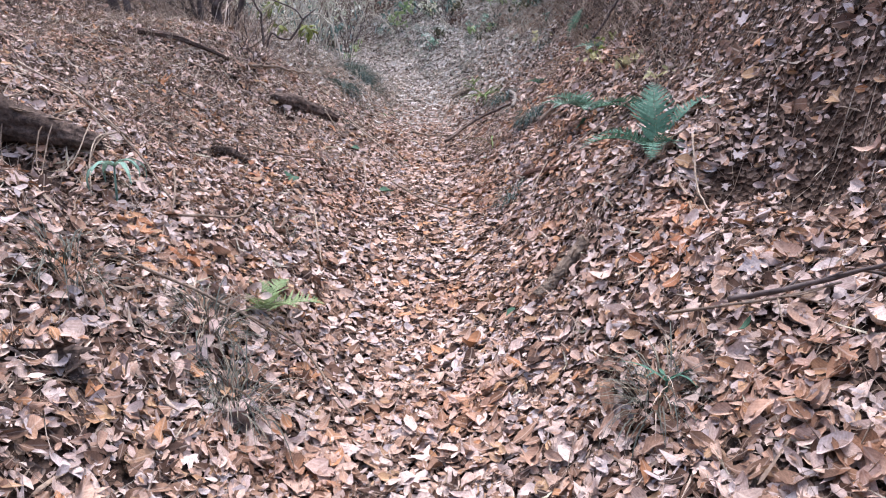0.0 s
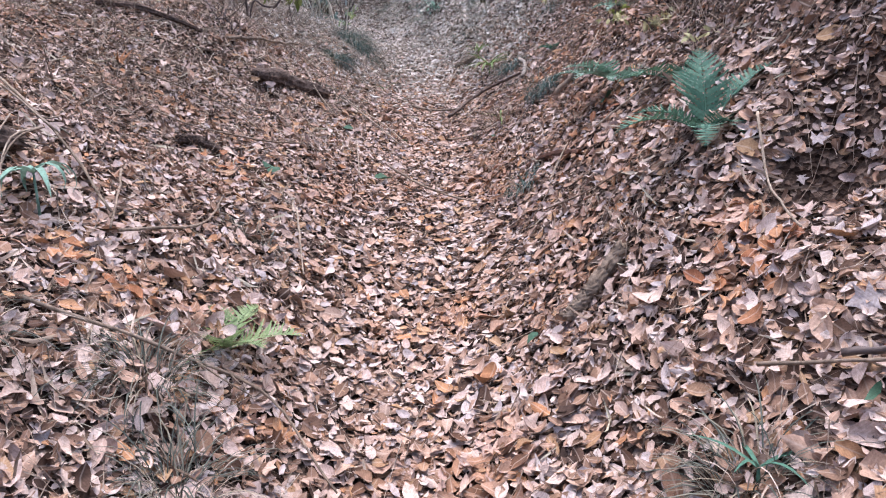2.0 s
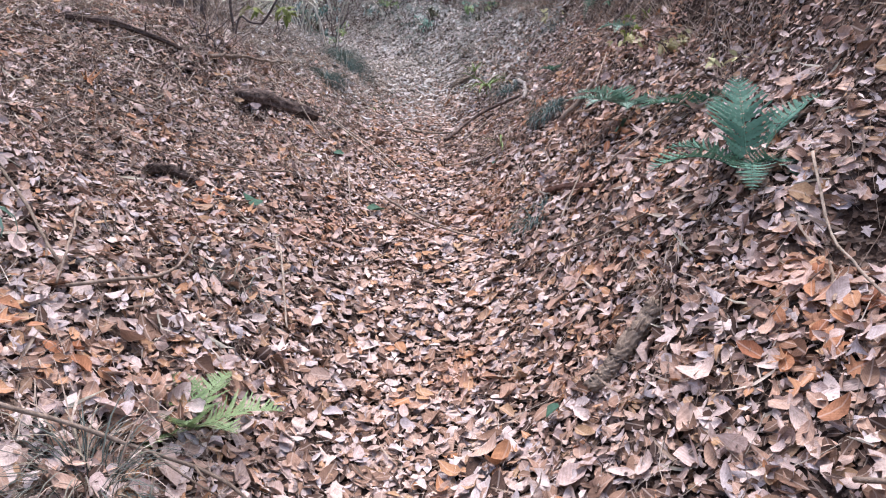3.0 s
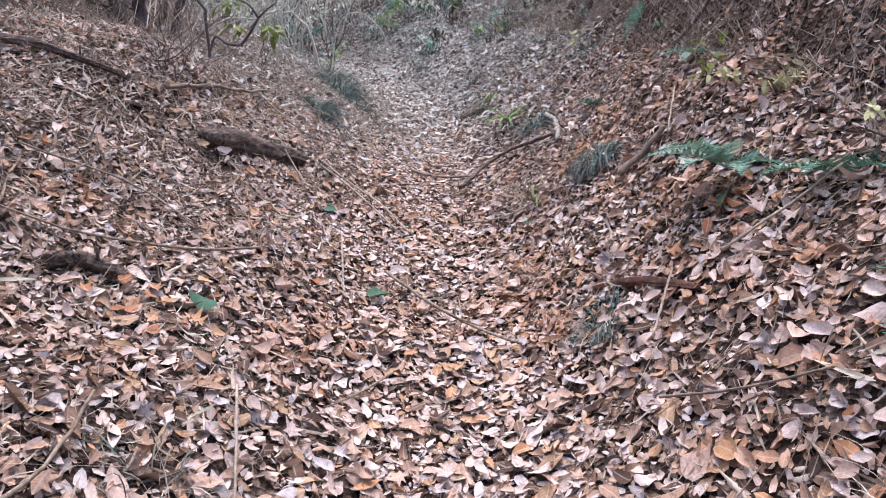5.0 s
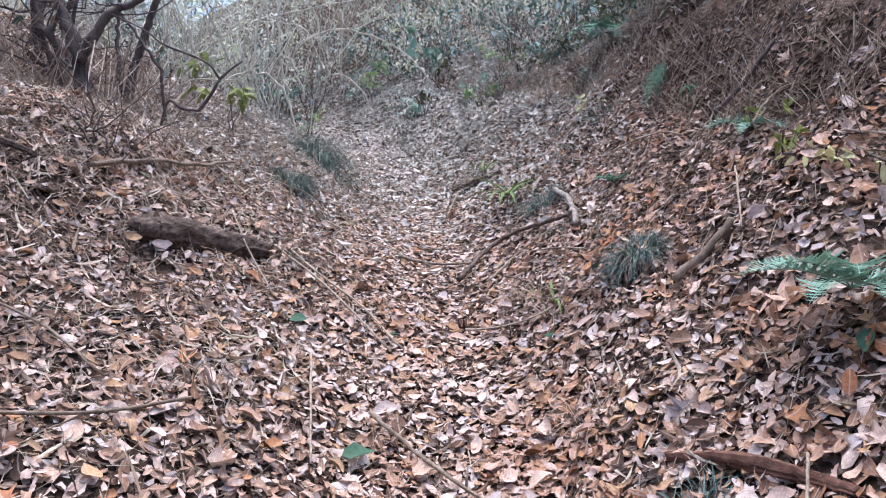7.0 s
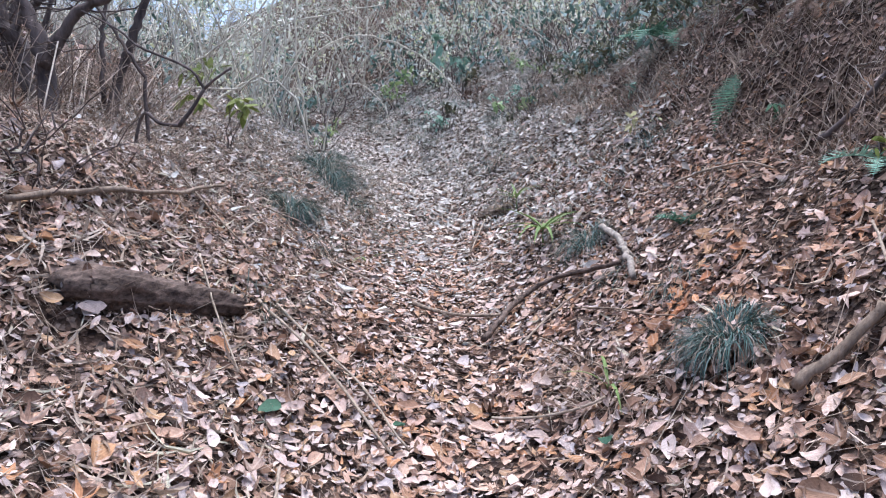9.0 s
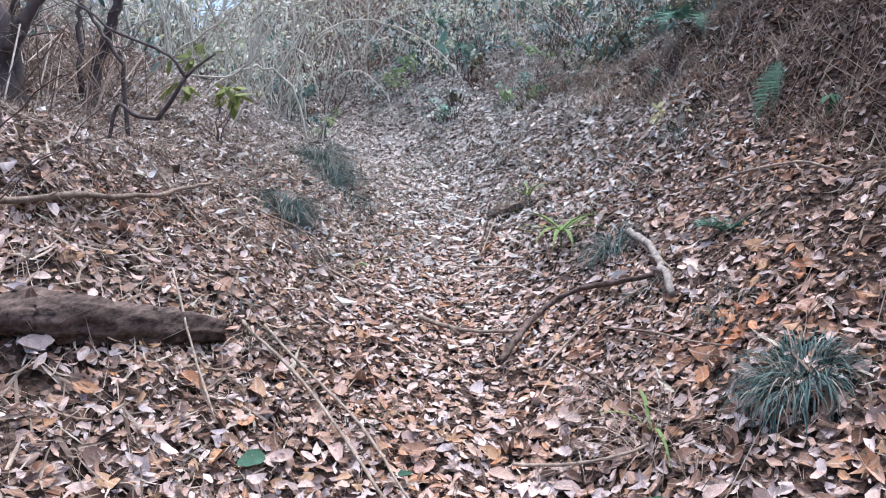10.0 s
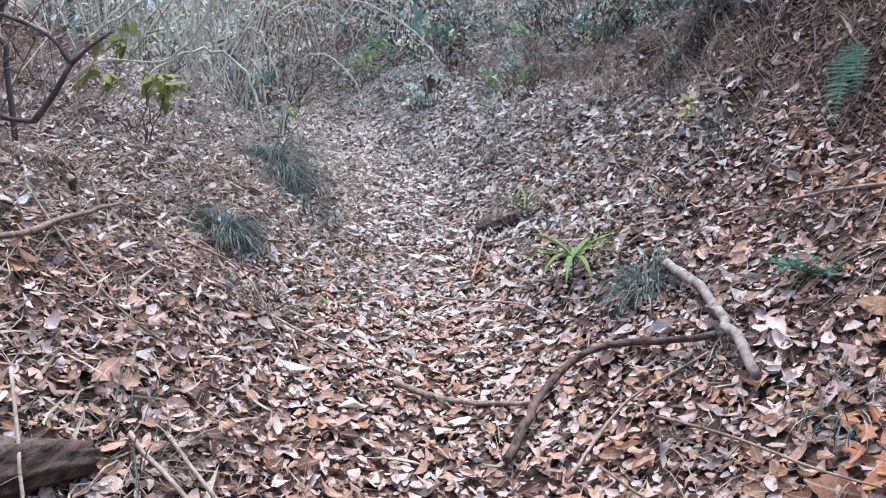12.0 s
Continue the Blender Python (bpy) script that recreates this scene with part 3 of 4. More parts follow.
def fallen_log(points, radii, material, label, lift, seed):
    rnd = np.random.RandomState(seed)
    p = lying(points, lift, 44, rnd, 0.002)
    v, f = tube(p, radii, 30, 0.0)
    ring, k = np.arange(44 * 30) // 30, np.arange(44 * 30) % 30
    ridge, knots = rnd.normal(0, 0.13, 30), rnd.normal(0, 0.10, (9, 8))
    swell = np.array([np.interp(ring, np.linspace(0, 43, 9), knots[:, j]) for j in range(8)])
    girth = 1 + ridge[(k + ring // 11) % 30] + swell[k * 8 // 30, np.arange(44 * 30)] + rnd.normal(0, 0.035, 44 * 30)
    v[:-2] = p[ring] + (v[:-2] - p[ring]) * girth[:, None]
    for end, way in ((0, p[0] - p[3]), (43, p[43] - p[40])):
        v[ring_slice(end)] += (way / np.linalg.norm(way)) * rnd.uniform(-0.3, 0.35, (30, 1)) * radii[0]
        v[-2 if end == 0 else -1] -= way / np.linalg.norm(way) * radii[0] * 0.4
    base = p[0].copy()
    ob = thing_empty("fallen_log", base, label, "log")
    part("trunk", (v, f), material, ob)
    for k in range(5):
        i = rnd.randint(2, 38)
        a = p[i] + np.array([0, -0.6 * radii[0], radii[0] * 0.6])
        q = [a, a + (p[i + 3] - p[i]) * 0.8 + rnd.normal(0, 0.006, 3), a + (p[i + 5] - p[i]) * 1.3 + rnd.normal(0, 0.012, 3)]
        part("bark_strip", tube(q, [0.002, 0.005, 0.0015], 5), m_stick, ob)
    stub = p[30]
    part("branch_stub", tube([stub, stub + np.array([0.02, -0.03, 0.07])], [radii[0] * 0.3, radii[0] * 0.18], 7, 0.1, rnd), material, ob)
    return ob


# ---- ferns ----
fern(1.15, 3.68, [(80, 1.35, 0.36, 0.8, 0.095), (10, 1.2, 0.34, 0.9, 0.09), (95, 1.25, 0.34, 1.1, 0.095), (35, 0.95, 0.36, 1.2, 0.095), (330, 0.7, 0.30, 1.2, 0.085), (250, 0.75, 0.27, 1.7, 0.085), (200, 0.65, 0.36, 1.2, 0.085), (150, 0.9, 0.26, 1.2, 0.08), (285, 0.9, 0.25, 1.9, 0.08), (60, 0.6, 0.33, 0.9, 0.085)],
     m_fern, "dark green fern clump with upright arching fronds on the leafy bank", -0.02, 11, 0.9)
fern(1.09, 5.18, [(185, 0.5, 0.34, 0.75, 0.085), (225, 0.4, 0.40, 0.8, 0.10), (255, 0.35, 0.36, 0.8, 0.095), (300, 0.35, 0.30, 0.7, 0.09), (150, 0.5, 0.28, 0.6, 0.075), (205, 0.65, 0.36, 0.9, 0.09), (240, 0.7, 0.34, 1.0, 0.095), (330, 0.6, 0.26, 0.9, 0.09)],
     m_fern_pale, "pale blue-green fern with flat spreading fronds", 0.07, 12, 0.74)
fern(1.56, 2.74, [(250, 0.7, 0.17, 1.6, 0.07), (200, 0.6, 0.2, 1.6, 0.07)], m_fern, "dark green fern half hidden in a hollow of the bank", 0.0, 13)
fern(1.98, 3.08, [(230, 0.9, 0.42, 1.3, 0.11), (265, 0.8, 0.40, 1.3, 0.11), (185, 0.8, 0.4, 1.2, 0.10), (300, 0.7, 0.3, 1.2, 0.1)], m_fern, "tall dark green fern at the top of the bank", -0.06, 14, 0.72)
fern(1.05, 7.50, [(200, 0.8, 0.13, 1.2, 0.055), (250, 0.8, 0.14, 1.2, 0.055), (310, 0.8, 0.13, 1.2, 0.05), (150, 0.8, 0.12, 1.0, 0.05), (20, 0.8, 0.12, 1.0, 0.05), (80, 0.9, 0.12, 1.0, 0.05), (280, 0.4, 0.13, 0.9, 0.05)], m_fern, "small dark green fern among fallen leaves", 0.0, 15)
fern(1.62, 8.28, [(226, -0.55, 0.36, 0.75, 0.046), (240, -0.35, 0.30, 1.0, 0.042)], m_fern_dark, "dark green fern drooping from the steep bank", 0.06, 16)
fern(1.49, 6.59, [(190, 0.4, 0.2, 0.9, 0.06), (230, 0.3, 0.22, 1.0, 0.06), (270, 0.3, 0.2, 1.0, 0.055)], m_fern_pale, "blue-green fern with few fronds on the bank", 0.0, 17)
fern(1.32, 4.72, [(220, 0.6, 0.3, 1.1, 0.085), (180, 0.5, 0.27, 1.0, 0.08), (270, 0.6, 0.3, 1.2, 0.085), (320, 0.8, 0.26, 1.2, 0.08)], m_fern, "dark green fern leaning out over the leaves", 0.0, 18, 0.8)
fern(-0.79, 3.06, [(195, 0.6, 0.2, 0.9, 0.07), (20, 0.5, 0.2, 0.9, 0.07), (320, 0.7, 0.19, 0.9, 0.065), (255, 0.6, 0.18, 0.9, 0.065), (120, 0.9, 0.16, 0.6, 0.06), (70, 0.9, 0.17, 0.8, 0.06), (290, 0.9, 0.15, 0.8, 0.06)], m_lime, "small lime green fern seedling in the fallen leaves", 0.0, 19)
fern(1.72, 10.0, [(230, 0.5, 0.42, 1.5, 0.11), (260, 0.4, 0.45, 1.6, 0.11), (200, 0.5, 0.38, 1.4, 0.1)], m_fern, "dull green fern hanging over the bank edge", 0.05, 20)

for i, (x, y) in enumerate([(1.72, 9.3), (1.82, 6.35), (1.62, 10.6), (1.9, 8.0), (1.45, 11.4)]):
    fern(x, y, [(225, 0.3, 0.2, 2.0, 0.035), (255, 0.1, 0.22, 1.9, 0.035), (195, 0.2, 0.18, 1.9, 0.03), (280, 0.3, 0.17, 2.1, 0.03)], m_dead_fern, "dead brown fern fronds hanging over the steep bank", 0.05, 630 + i)

# ---- grass and palm seedlings ----
SEDGE = "tuft of dark grey-green sedge drooping over fallen leaves"
for i, (x, y, n, ln) in enumerate([(-1.24, 8.80, 800, 0.23), (-1.40, 10.8, 760, 0.40), (-1.22, 10.3, 600, 0.32), (0.52, 4.93, 200, 0.15),
                                   (0.83, 6.40, 620, 0.19), (0.70, 8.15, 300, 0.24), (0.84, 6.98, 60, 0.15), (0.72, 7.50, 50, 0.14), (1.25, 8.72, 90, 0.22)]):
    grass_tuft(x, y, n, ln, 0.0042, SEDGE, m_sedge, 30 + i, 0.09, 3.4)
rg = np.random.RandomState(44)
for i in range(36):
    y = rg.uniform(9.6, 17.5)
    x = float(gully_x(y)) + (rg.uniform(0.5, 2.4) if i % 4 else -rg.uniform(0.7, 1.2))
    grass_tuft(x, y, 90, rg.uniform(0.12, 0.24), 0.006, "low dark grey-green grass tuft on the far bank", (m_sedge, m_cover, m_sedge, m_strand)[i % 4], 140 + i, 0.1, 2.6)
DRY = "wispy tuft of half-dry grass among brown leaves"
for i, (x, y, n, ln) in enumerate([(-0.90, 2.66, 150, 0.22), (-0.72, 2.40, 150, 0.24), (-1.29, 2.42, 110, 0.22), (0.76, 2.20, 130, 0.2), (0.47, 6.60, 70, 0.26), (-0.55, 6.91, 30, 0.16),
                                   (0.44, 6.95, 36, 0.2), (-0.86, 3.9, 40, 0.16), (-1.0, 5.6, 40, 0.18), (-1.02, 7.1, 40, 0.2), (0.42, 5.65, 30, 0.18), (-0.95, 8.3, 60, 0.22), (-0.98, 9.4, 60, 0.24), (0.35, 9.9, 60, 0.25), (0.82, 3.5, 40, 0.16)]):
    grass_tuft(x, y, n, ln * 1.15, 0.0055, DRY, m_dull if i < 4 or i % 2 else m_strand, 50 + i, 0.09, 2.4)
palm_seedling(-1.46, 3.17, 8, 0.24, 0.030, "grey-green palm seedling with drooping strap leaves", m_fern_pale, 71, 0.17, 0, 2.1)
palm_seedling(0.48, 8.58, 13, 0.40, 0.034, "yellow-green palm seedling with a fan of stiff leaves", m_palm, 72, 0.12)
palm_seedling(0.78, 2.20, 5, 0.20, 0.016, "small green strap-leaved seedling in dry grass", m_fern, 73, 0.05)
palm_seedling(0.40, 9.55, 7, 0.28, 0.022, "dull yellow-green palm seedling beside a mossy stump", m_palm, 74, 0.1)
palm_seedling(-0.70, 8.60, 3, 0.22, 0.020, "three-bladed green seedling in the leaves", m_palm, 75, 0.02)
palm_seedling(0.47, 6.66, 4, 0.26, 0.018, "yellowing strap-leaved seedling lying over dry grass", m_palm, 76, 0.03)

# ---- fallen wood ----
fallen_log([(-1.50, 6.33), (-1.31, 6.60), (-1.07, 6.96)], [0.045, 0.072, 0.076, 0.068, 0.056, 0.042], m_rotten, "dark rotten log half sunk in fallen leaves", 0.018, 81)
fallen_log([(-2.3, 3.2), (-1.95, 3.26), (-1.62, 3.38)], [0.125, 0.095, 0.03], m_rotten, "dark mouldering log under overhanging twigs", 0.05, 82)
fallen_log([(-2.5, 5.9), (-2.2, 6.05), (-1.86, 6.22)], [0.022, 0.020, 0.012], m_rotten, "thin dark log on the upper bank", 0.03, 83)
fallen_log([(0.49, 3.28), (0.60, 3.33), (0.74, 3.40)], [0.022, 0.030, 0.026], m_stick, "short grey-brown piece of branch in the leaves", 0.03, 84)
fallen_log([(0.12, 9.86), (0.24, 9.75), (0.36, 9.62)], [0.035, 0.05, 0.03], m_stick, "short mossy stump of rotten wood", 0.02, 85)
fallen_log([(0.55, 5.22), (0.68, 4.93), (0.79, 4.66)], [0.014, 0.026, 0.014], m_redbark, "long curl of red-brown bark", 0.0, 86)
fallen_log([(-1.50, 4.62), (-1.42, 4.70), (-1.30, 4.74)], [0.03, 0.034, 0.02], m_rotten, "chunk of brown rotten wood in leaves", 0.015, 87)
BARE, BROWN = "bare pale stick lying on the leaves", "thin brown stick among the leaves"
stick([(1.235, 3.39, 0.05), (1.11, 2.74, 0.02)], 0.0048, 0.0038, m_pale_stick, "straight bare pale stick leaning on the bank", 0.03, 101)
stick([(0.76, 8.12), (0.79, 7.78), (0.76, 7.48), (0.715, 7.20)], 0.020, 0.015, m_root, "gnarled pale bare root running down the bank", 0.05, 102, "root", "bare roots", 15, 3)
stick([(0.03, 7.45), (0.18, 7.75), (0.40, 7.88), (0.72, 7.52)], 0.018, 0.013, m_rotten, "dark crooked root crossing the path edge", 0.055, 103, "root", "bare roots", 24)
stick([(-0.36, 7.95), (-0.12, 7.86), (0.16, 7.80)], 0.014, 0.008, m_stick, BROWN, 0.025, 104)
stick([(-1.74, 6.45), (-1.68, 6.9), (-1.55, 7.55), (-1.60, 8.45)], 0.014, 0.009, m_stick, "long curved brown branch lying across the bank", 0.05, 105, n=26, forks=3)
LONG = "long thin straw-coloured cane lying down the bank"
stick([(-1.02, 7.08), (-0.72, 6.87), (-0.36, 6.40)], 0.0068, 0.005, m_pale_stick, LONG, 0.05, 106)
stick([(-0.95, 7.16), (-0.54, 6.80), (-0.30, 6.45)], 0.006, 0.0045, m_pale_stick, LONG, 0.045, 107)
stick([(-1.23, 6.95, 0.05), (-0.92, 6.45)], 0.0046, 0.0034, m_pale_stick, LONG, 0.05, 108)
stick([(-0.88, 8.12), (-0.62, 8.06), (-0.33, 7.98)], 0.006, 0.0045, m_pale_stick, LONG, 0.04, 109)
stick([(-0.42, 5.82), (-0.1, 5.45), (0.21, 5.09)], 0.0085, 0.006, m_stick, "thin brown stick lying across the path", 0.04, 110, forks=2)
stick([(-0.69, 6.11), (-0.58, 5.36)], 0.006, 0.004, m_pale_stick, BARE, 0.035, 111)
stick([(-1.20, 2.6), (-0.87, 2.76), (-0.58, 2.85), (-0.32, 2.60)], 0.007, 0.004, m_stick, "long olive-brown bramble stem arching over the leaves", 0.06, 112, n=20, forks=3)
stick([(1.00, 2.28), (1.18, 2.1, 0.02), (1.40, 1.95)], 0.010, 0.006, m_bark, "dark forked branch on the bank", 0.05, 113, forks=4, n=16)
stick([(0.86, 2.42), (1.05, 2.2), (1.24, 2.05)], 0.006, 0.004, m_stick, BROWN, 0.05, 114, forks=3)
stick([(0.87, 4.66), (1.05, 4.6, 0.03), (1.22, 4.56, 0.05)], 0.006, 0.004, m_pale_stick, BARE, 0.05, 115)
stick([(0.60, 4.55), (0.74, 4.79)], 0.005, 0.004, m_pale_stick, BARE, 0.06, 116)
stick([(0.02, 6.72), (0.22, 6.66), (0.44, 6.56)], 0.006, 0.005, m_pale_stick, BARE, 0.04, 117)
stick([(0.47, 7.35), (0.74, 6.70)], 0.005, 0.003, m_stick, BROWN, 0.05, 118)
stick([(0.29, 7.30), (0.52, 6.60)], 0.005, 0.003, m_stick, BROWN, 0.04, 119)
stick([(0.19, 7.30), (0.42, 7.5), (0.68, 7.45)], 0.006, 0.004, m_pale_stick, BARE, 0.05, 120)
stick([(0.83, 5.93), (1.04, 5.86)], 0.019, 0.015, m_stick, "short thick grey-brown branch at the bank's foot", 0.05, 121)
stick([(-2.15, 3.65), (-1.85, 3.6, 0.05), (-1.55, 3.55)], 0.006, 0.004, m_pale_stick, BARE, 0.12, 122)
stick([(-2.0, 3.9), (-1.6, 3.6, 0.03), (-1.25, 3.28)], 0.007, 0.005, m_stick, BROWN, 0.06, 123, forks=2)
stick([(-1.42, 3.75), (-1.30, 3.45), (-1.22, 3.20)], 0.006, 0.004, m_stick, BROWN, 0.05, 124)
stick([(-1.20, 3.22), (-1.05, 3.62), (-1.08, 4.05)], 0.007, 0.005, m_stick, BROWN, 0.04, 125)
stick([(-0.95, 5.35), (-1.25, 5.0), (-1.7, 4.7)], 0.006, 0.004, m_stick, BROWN, 0.04, 126, forks=2)
stick([(-1.9, 5.2), (-1.5, 5.4), (-1.2, 5.3)], 0.006, 0.004, m_stick, BROWN, 0.04, 127, forks=2)
stick([(-0.8, 4.4), (-0.65, 3.8)], 0.005, 0.004, m_pale_stick, BARE, 0.04, 128)
stick([(0.55, 4.3), (0.85, 3.9)], 0.005, 0.004, m_stick, BROWN, 0.05, 129)
stick([(-0.33, 4.9), (-0.55, 4.55)], 0.005, 0.003, m_stick, BROWN, 0.03, 130)
stick([(1.13, 7.9), (1.35, 7.2)], 0.007, 0.005, m_pale_stick, BARE, 0.06, 131)
stick([(1.45, 7.0), (1.66, 6.75)], 0.014, 0.010, m_bark, "dark branch jutting from the bank", 0.08, 132)
stick([(1.2, 6.2), (1.02, 5.75)], 0.005, 0.004, m_pale_stick, BARE, 0.06, 133)
stick([(-0.2, 8.9), (0.2, 8.6), (0.33, 8.3)], 0.006, 0.004, m_pale_stick, BARE, 0.04, 134)
stick([(0.15, 9.6), (0.02, 9.0)], 0.006, 0.004, m_pale_stick, BARE, 0.05, 135)
stick([(-1.7, 7.9), (-1.3, 7.6), (-1.05, 7.5)], 0.006, 0.004, m_stick, BROWN, 0.04, 136, forks=2)
stick([(-1.35, 8.3), (-1.0, 8.15, 0.08), (-0.75, 7.9)], 0.005, 0.003, m_stick, "thin arching bramble stem", 0.06, 137, n=18)

rh = np.random.RandomState(65)
for k in range(16):
    x0, y0 = rh.uniform(-2.25, -1.55), rh.uniform(3.35, 3.6)
    stick([(x0, y0, 0.06), (x0 + rh.normal(0.05, 0.06), 3.18, 0.12), (x0 + rh.normal(0.12, 0.08), rh.uniform(2.9, 3.02), 0.02)], rh.uniform(0.0025, 0.005), 0.002, m_pale_stick if k % 3 == 0 else m_stick,
          "dry twig hanging over the hollow in the bank", 0.05, 660 + k, "twig", "twigs over the hollow")

# ---- trees on the bank ----
def bent(base, tip, n, sway, rnd):
    p = base + np.linspace(0, 1, n)[:, None] * (np.asarray(tip, float) - base)
    w = np.cumsum(rnd.normal(0, sway, (n, 3)), axis=0)
    w -= np.linspace(0, 1, n)[:, None] * w[-1]
    return p + w - w[0]


def bare_tree(x, y, stems, label, seed, twigs=9):
    """A bare tree of several stems; stems: (tip offset x, y, z, radius at foot)."""
    rnd = np.random.RandomState(seed)
    base = np.array([x, y, gz1(x, y)])
    ob = thing_empty("tree", base, label, "tree", "bare trees on the bank")
    for k, (dx, dy, dz, r) in enumerate(stems):
        foot = base + np.array([rnd.normal(0, 0.05), rnd.normal(0, 0.05), -0.08])
        p = bent(foot, base + np.array([dx, dy, dz]), 20, 0.030, rnd)
        st = part("trunk" if k == 0 else "stem", tube(p, [r * 0.85, r * 0.52, r * 0.46, r * 0.25], 10, 0.13, rnd), m_bark, ob)
        for _ in range(twigs):
            i = rnd.randint(3, 15)
            d = rnd.normal(0, 1, 3)
            d[2] = abs(d[2]) * 0.7
            d /= np.linalg.norm(d)
            ln = rnd.uniform(0.3, 0.9)
            q = bent(p[i], p[i] + d * ln, 8, 0.02, rnd)
            bits = [tube(q, [r * 0.32, r * 0.1], 5)]
            for _ in range(2):
                j = rnd.randint(2, 7)
                e = q[j] + rnd.normal(0, 0.16, 3)
                bits.append(tube(bent(q[j], e, 5, 0.01, rnd), [r * 0.1, r * 0.05], 4))
            part("limb", join(bits), m_bark, st)
    return ob


def crooked_tree(stems, label, seed, twigs=5):
    """A bare tree whose stems follow given bends; stems: (points, radius at foot, radius at tip)."""
    rnd = np.random.RandomState(seed)
    base = np.array(stems[0][0][0], float)
    base[2] = gz1(base[0], base[1])
    ob = thing_empty("tree", base, label, "tree", "bare trees on the bank")
    for k, (pts, r0, r1) in enumerate(stems):
        p = np.array(pts, float)
        rise = p[-1] - p[-2]
        p = np.concatenate([p, [p[-1] + rise * 2.2 + [0, 0, 0.1], p[-1] + rise * 4.0 + [rnd.normal(0, 0.2), 0.1, 0.6]]])
        if k == 0 or p[0, 2] < gz1(p[0, 0], p[0, 1]) + 0.25:
            p[0, 2] = gz1(p[0, 0], p[0, 1]) - 0.06
        q = smooth_line(p, 26)
        q[1:] += rnd.normal(0, 0.007, (25, 3))
        st = part("trunk" if k == 0 else "stem", tube(q, [r0 * 1.15, r0 * 0.95, (r0 + r1) / 2, r1, r1 * 0.8, r1 * 0.5], 12, 0.07, rnd), m_bark, ob)
        for _ in range(twigs):
            i = rnd.randint(5, 20)
            d = rnd.normal(0, 1, 3)
            d[2] = abs(d[2]) * 0.6
            d /= np.linalg.norm(d)
            e = bent(q[i], q[i] + d * rnd.uniform(0.25, 0.7), 9, 0.03, rnd)
            bits = [tube(e, [r1 * 0.3, r1 * 0.08], 5)]
            for _ in range(2):
                j = rnd.randint(2, 7)
                bits.append(tube(bent(e[j], e[j] + rnd.normal(0, 0.14, 3), 6, 0.012, rnd), [r1 * 0.12, r1 * 0.05], 4))
            part("limb", join(bits), m_bark, st)
    return ob


crooked_tree([([(-2.56, 8.2, 2.7), (-2.57, 8.2, 2.9), (-2.6, 8.2, 3.1), (-2.63, 8.2, 3.28), (-2.69, 8.2, 3.42), (-2.72, 8.2, 3.59)], 0.062, 0.036),
              ([(-2.58, 8.17, 3.09), (-2.46, 8.15, 3.28), (-2.34, 8.15, 3.42), (-2.22, 8.15, 3.48), (-2.04, 8.15, 3.57)], 0.036, 0.022),
              ([(-2.83, 8.4, 2.81), (-2.84, 8.4, 3.12), (-2.85, 8.4, 3.29), (-2.95, 8.4, 3.41), (-2.98, 8.4, 3.59)], 0.034, 0.026),
              ([(-2.84, 8.38, 3.24), (-2.85, 8.35, 3.4), (-2.73, 8.35, 3.51), (-2.68, 8.35, 3.61)], 0.026, 0.02)], "grey-brown bare tree with crooked forking stems", 201)
crooked_tree([([(-2.73, 9.3, 2.93), (-2.69, 9.3, 3.12), (-2.61, 9.3, 3.36), (-2.52, 9.3, 3.6), (-2.43, 9.3, 3.83)], 0.038, 0.028),
              ([(-2.82, 9.32, 2.95), (-2.77, 9.3, 3.31), (-2.78, 9.3, 3.6), (-2.74, 9.3, 3.84)], 0.018, 0.012)], "dark bare tree leaning out from the bank", 202)
crooked_tree([([(-2.2, 8.7, 2.8), (-2.21, 8.7, 3.06), (-2.3, 8.7, 3.28), (-2.39, 8.7, 3.41), (-2.49, 8.7, 3.56)], 0.013, 0.010)], "slender grey-green bowed sapling", 203, 3)
bare_tree(-3.5, 9.3, [(-0.3, 0.2, 3.0, 0.07), (0.4, -0.1, 2.6, 0.05)], "dark bare tree at the bank's top", 203, 7)
bare_tree(-3.3, 7.4, [(-0.1, 0.2, 3.0, 0.06), (0.25, 0.3, 2.6, 0.04), (-0.5, 0, 2.4, 0.05)], "bare tree with crooked grey stems", 204, 7)
bare_tree(-3.05, 17.6, [(0.25, -0.2, 1.7, 0.03), (0.5, 0.1, 1.3, 0.02)], "thin dark bare sapling at the gully's bend", 205, 5)
bare_tree(-2.2, 16.4, [(-0.3, 0.1, 1.5, 0.022), (0.4, 0.2, 1.6, 0.02), (0.1, 0, 1.2, 0.016)], "thin brown bare shrub with spreading stems", 206, 6)
bare_tree(-3.0, 8.7, [(-0.5, 0.2, 1.8, 0.03), (0.3, 0.3, 2.0, 0.025), (-0.1, 0.1, 1.6, 0.03)], "dark tangle of thin bare stems behind the trees", 208, 8)
bare_tree(-3.9, 8.2, [(-0.2, 0.2, 2.6, 0.05), (0.5, 0.1, 2.2, 0.03), (0.1, -0.3, 1.9, 0.03)], "dark bare tree with tangled stems", 209, 8)
bare_tree(-1.70, 6.74, [(-0.14, 0.1, 0.42, 0.012), (-0.3, 0.0, 0.35, 0.010)], "small dark twiggy shrub on the leafy bank", 207, 5)


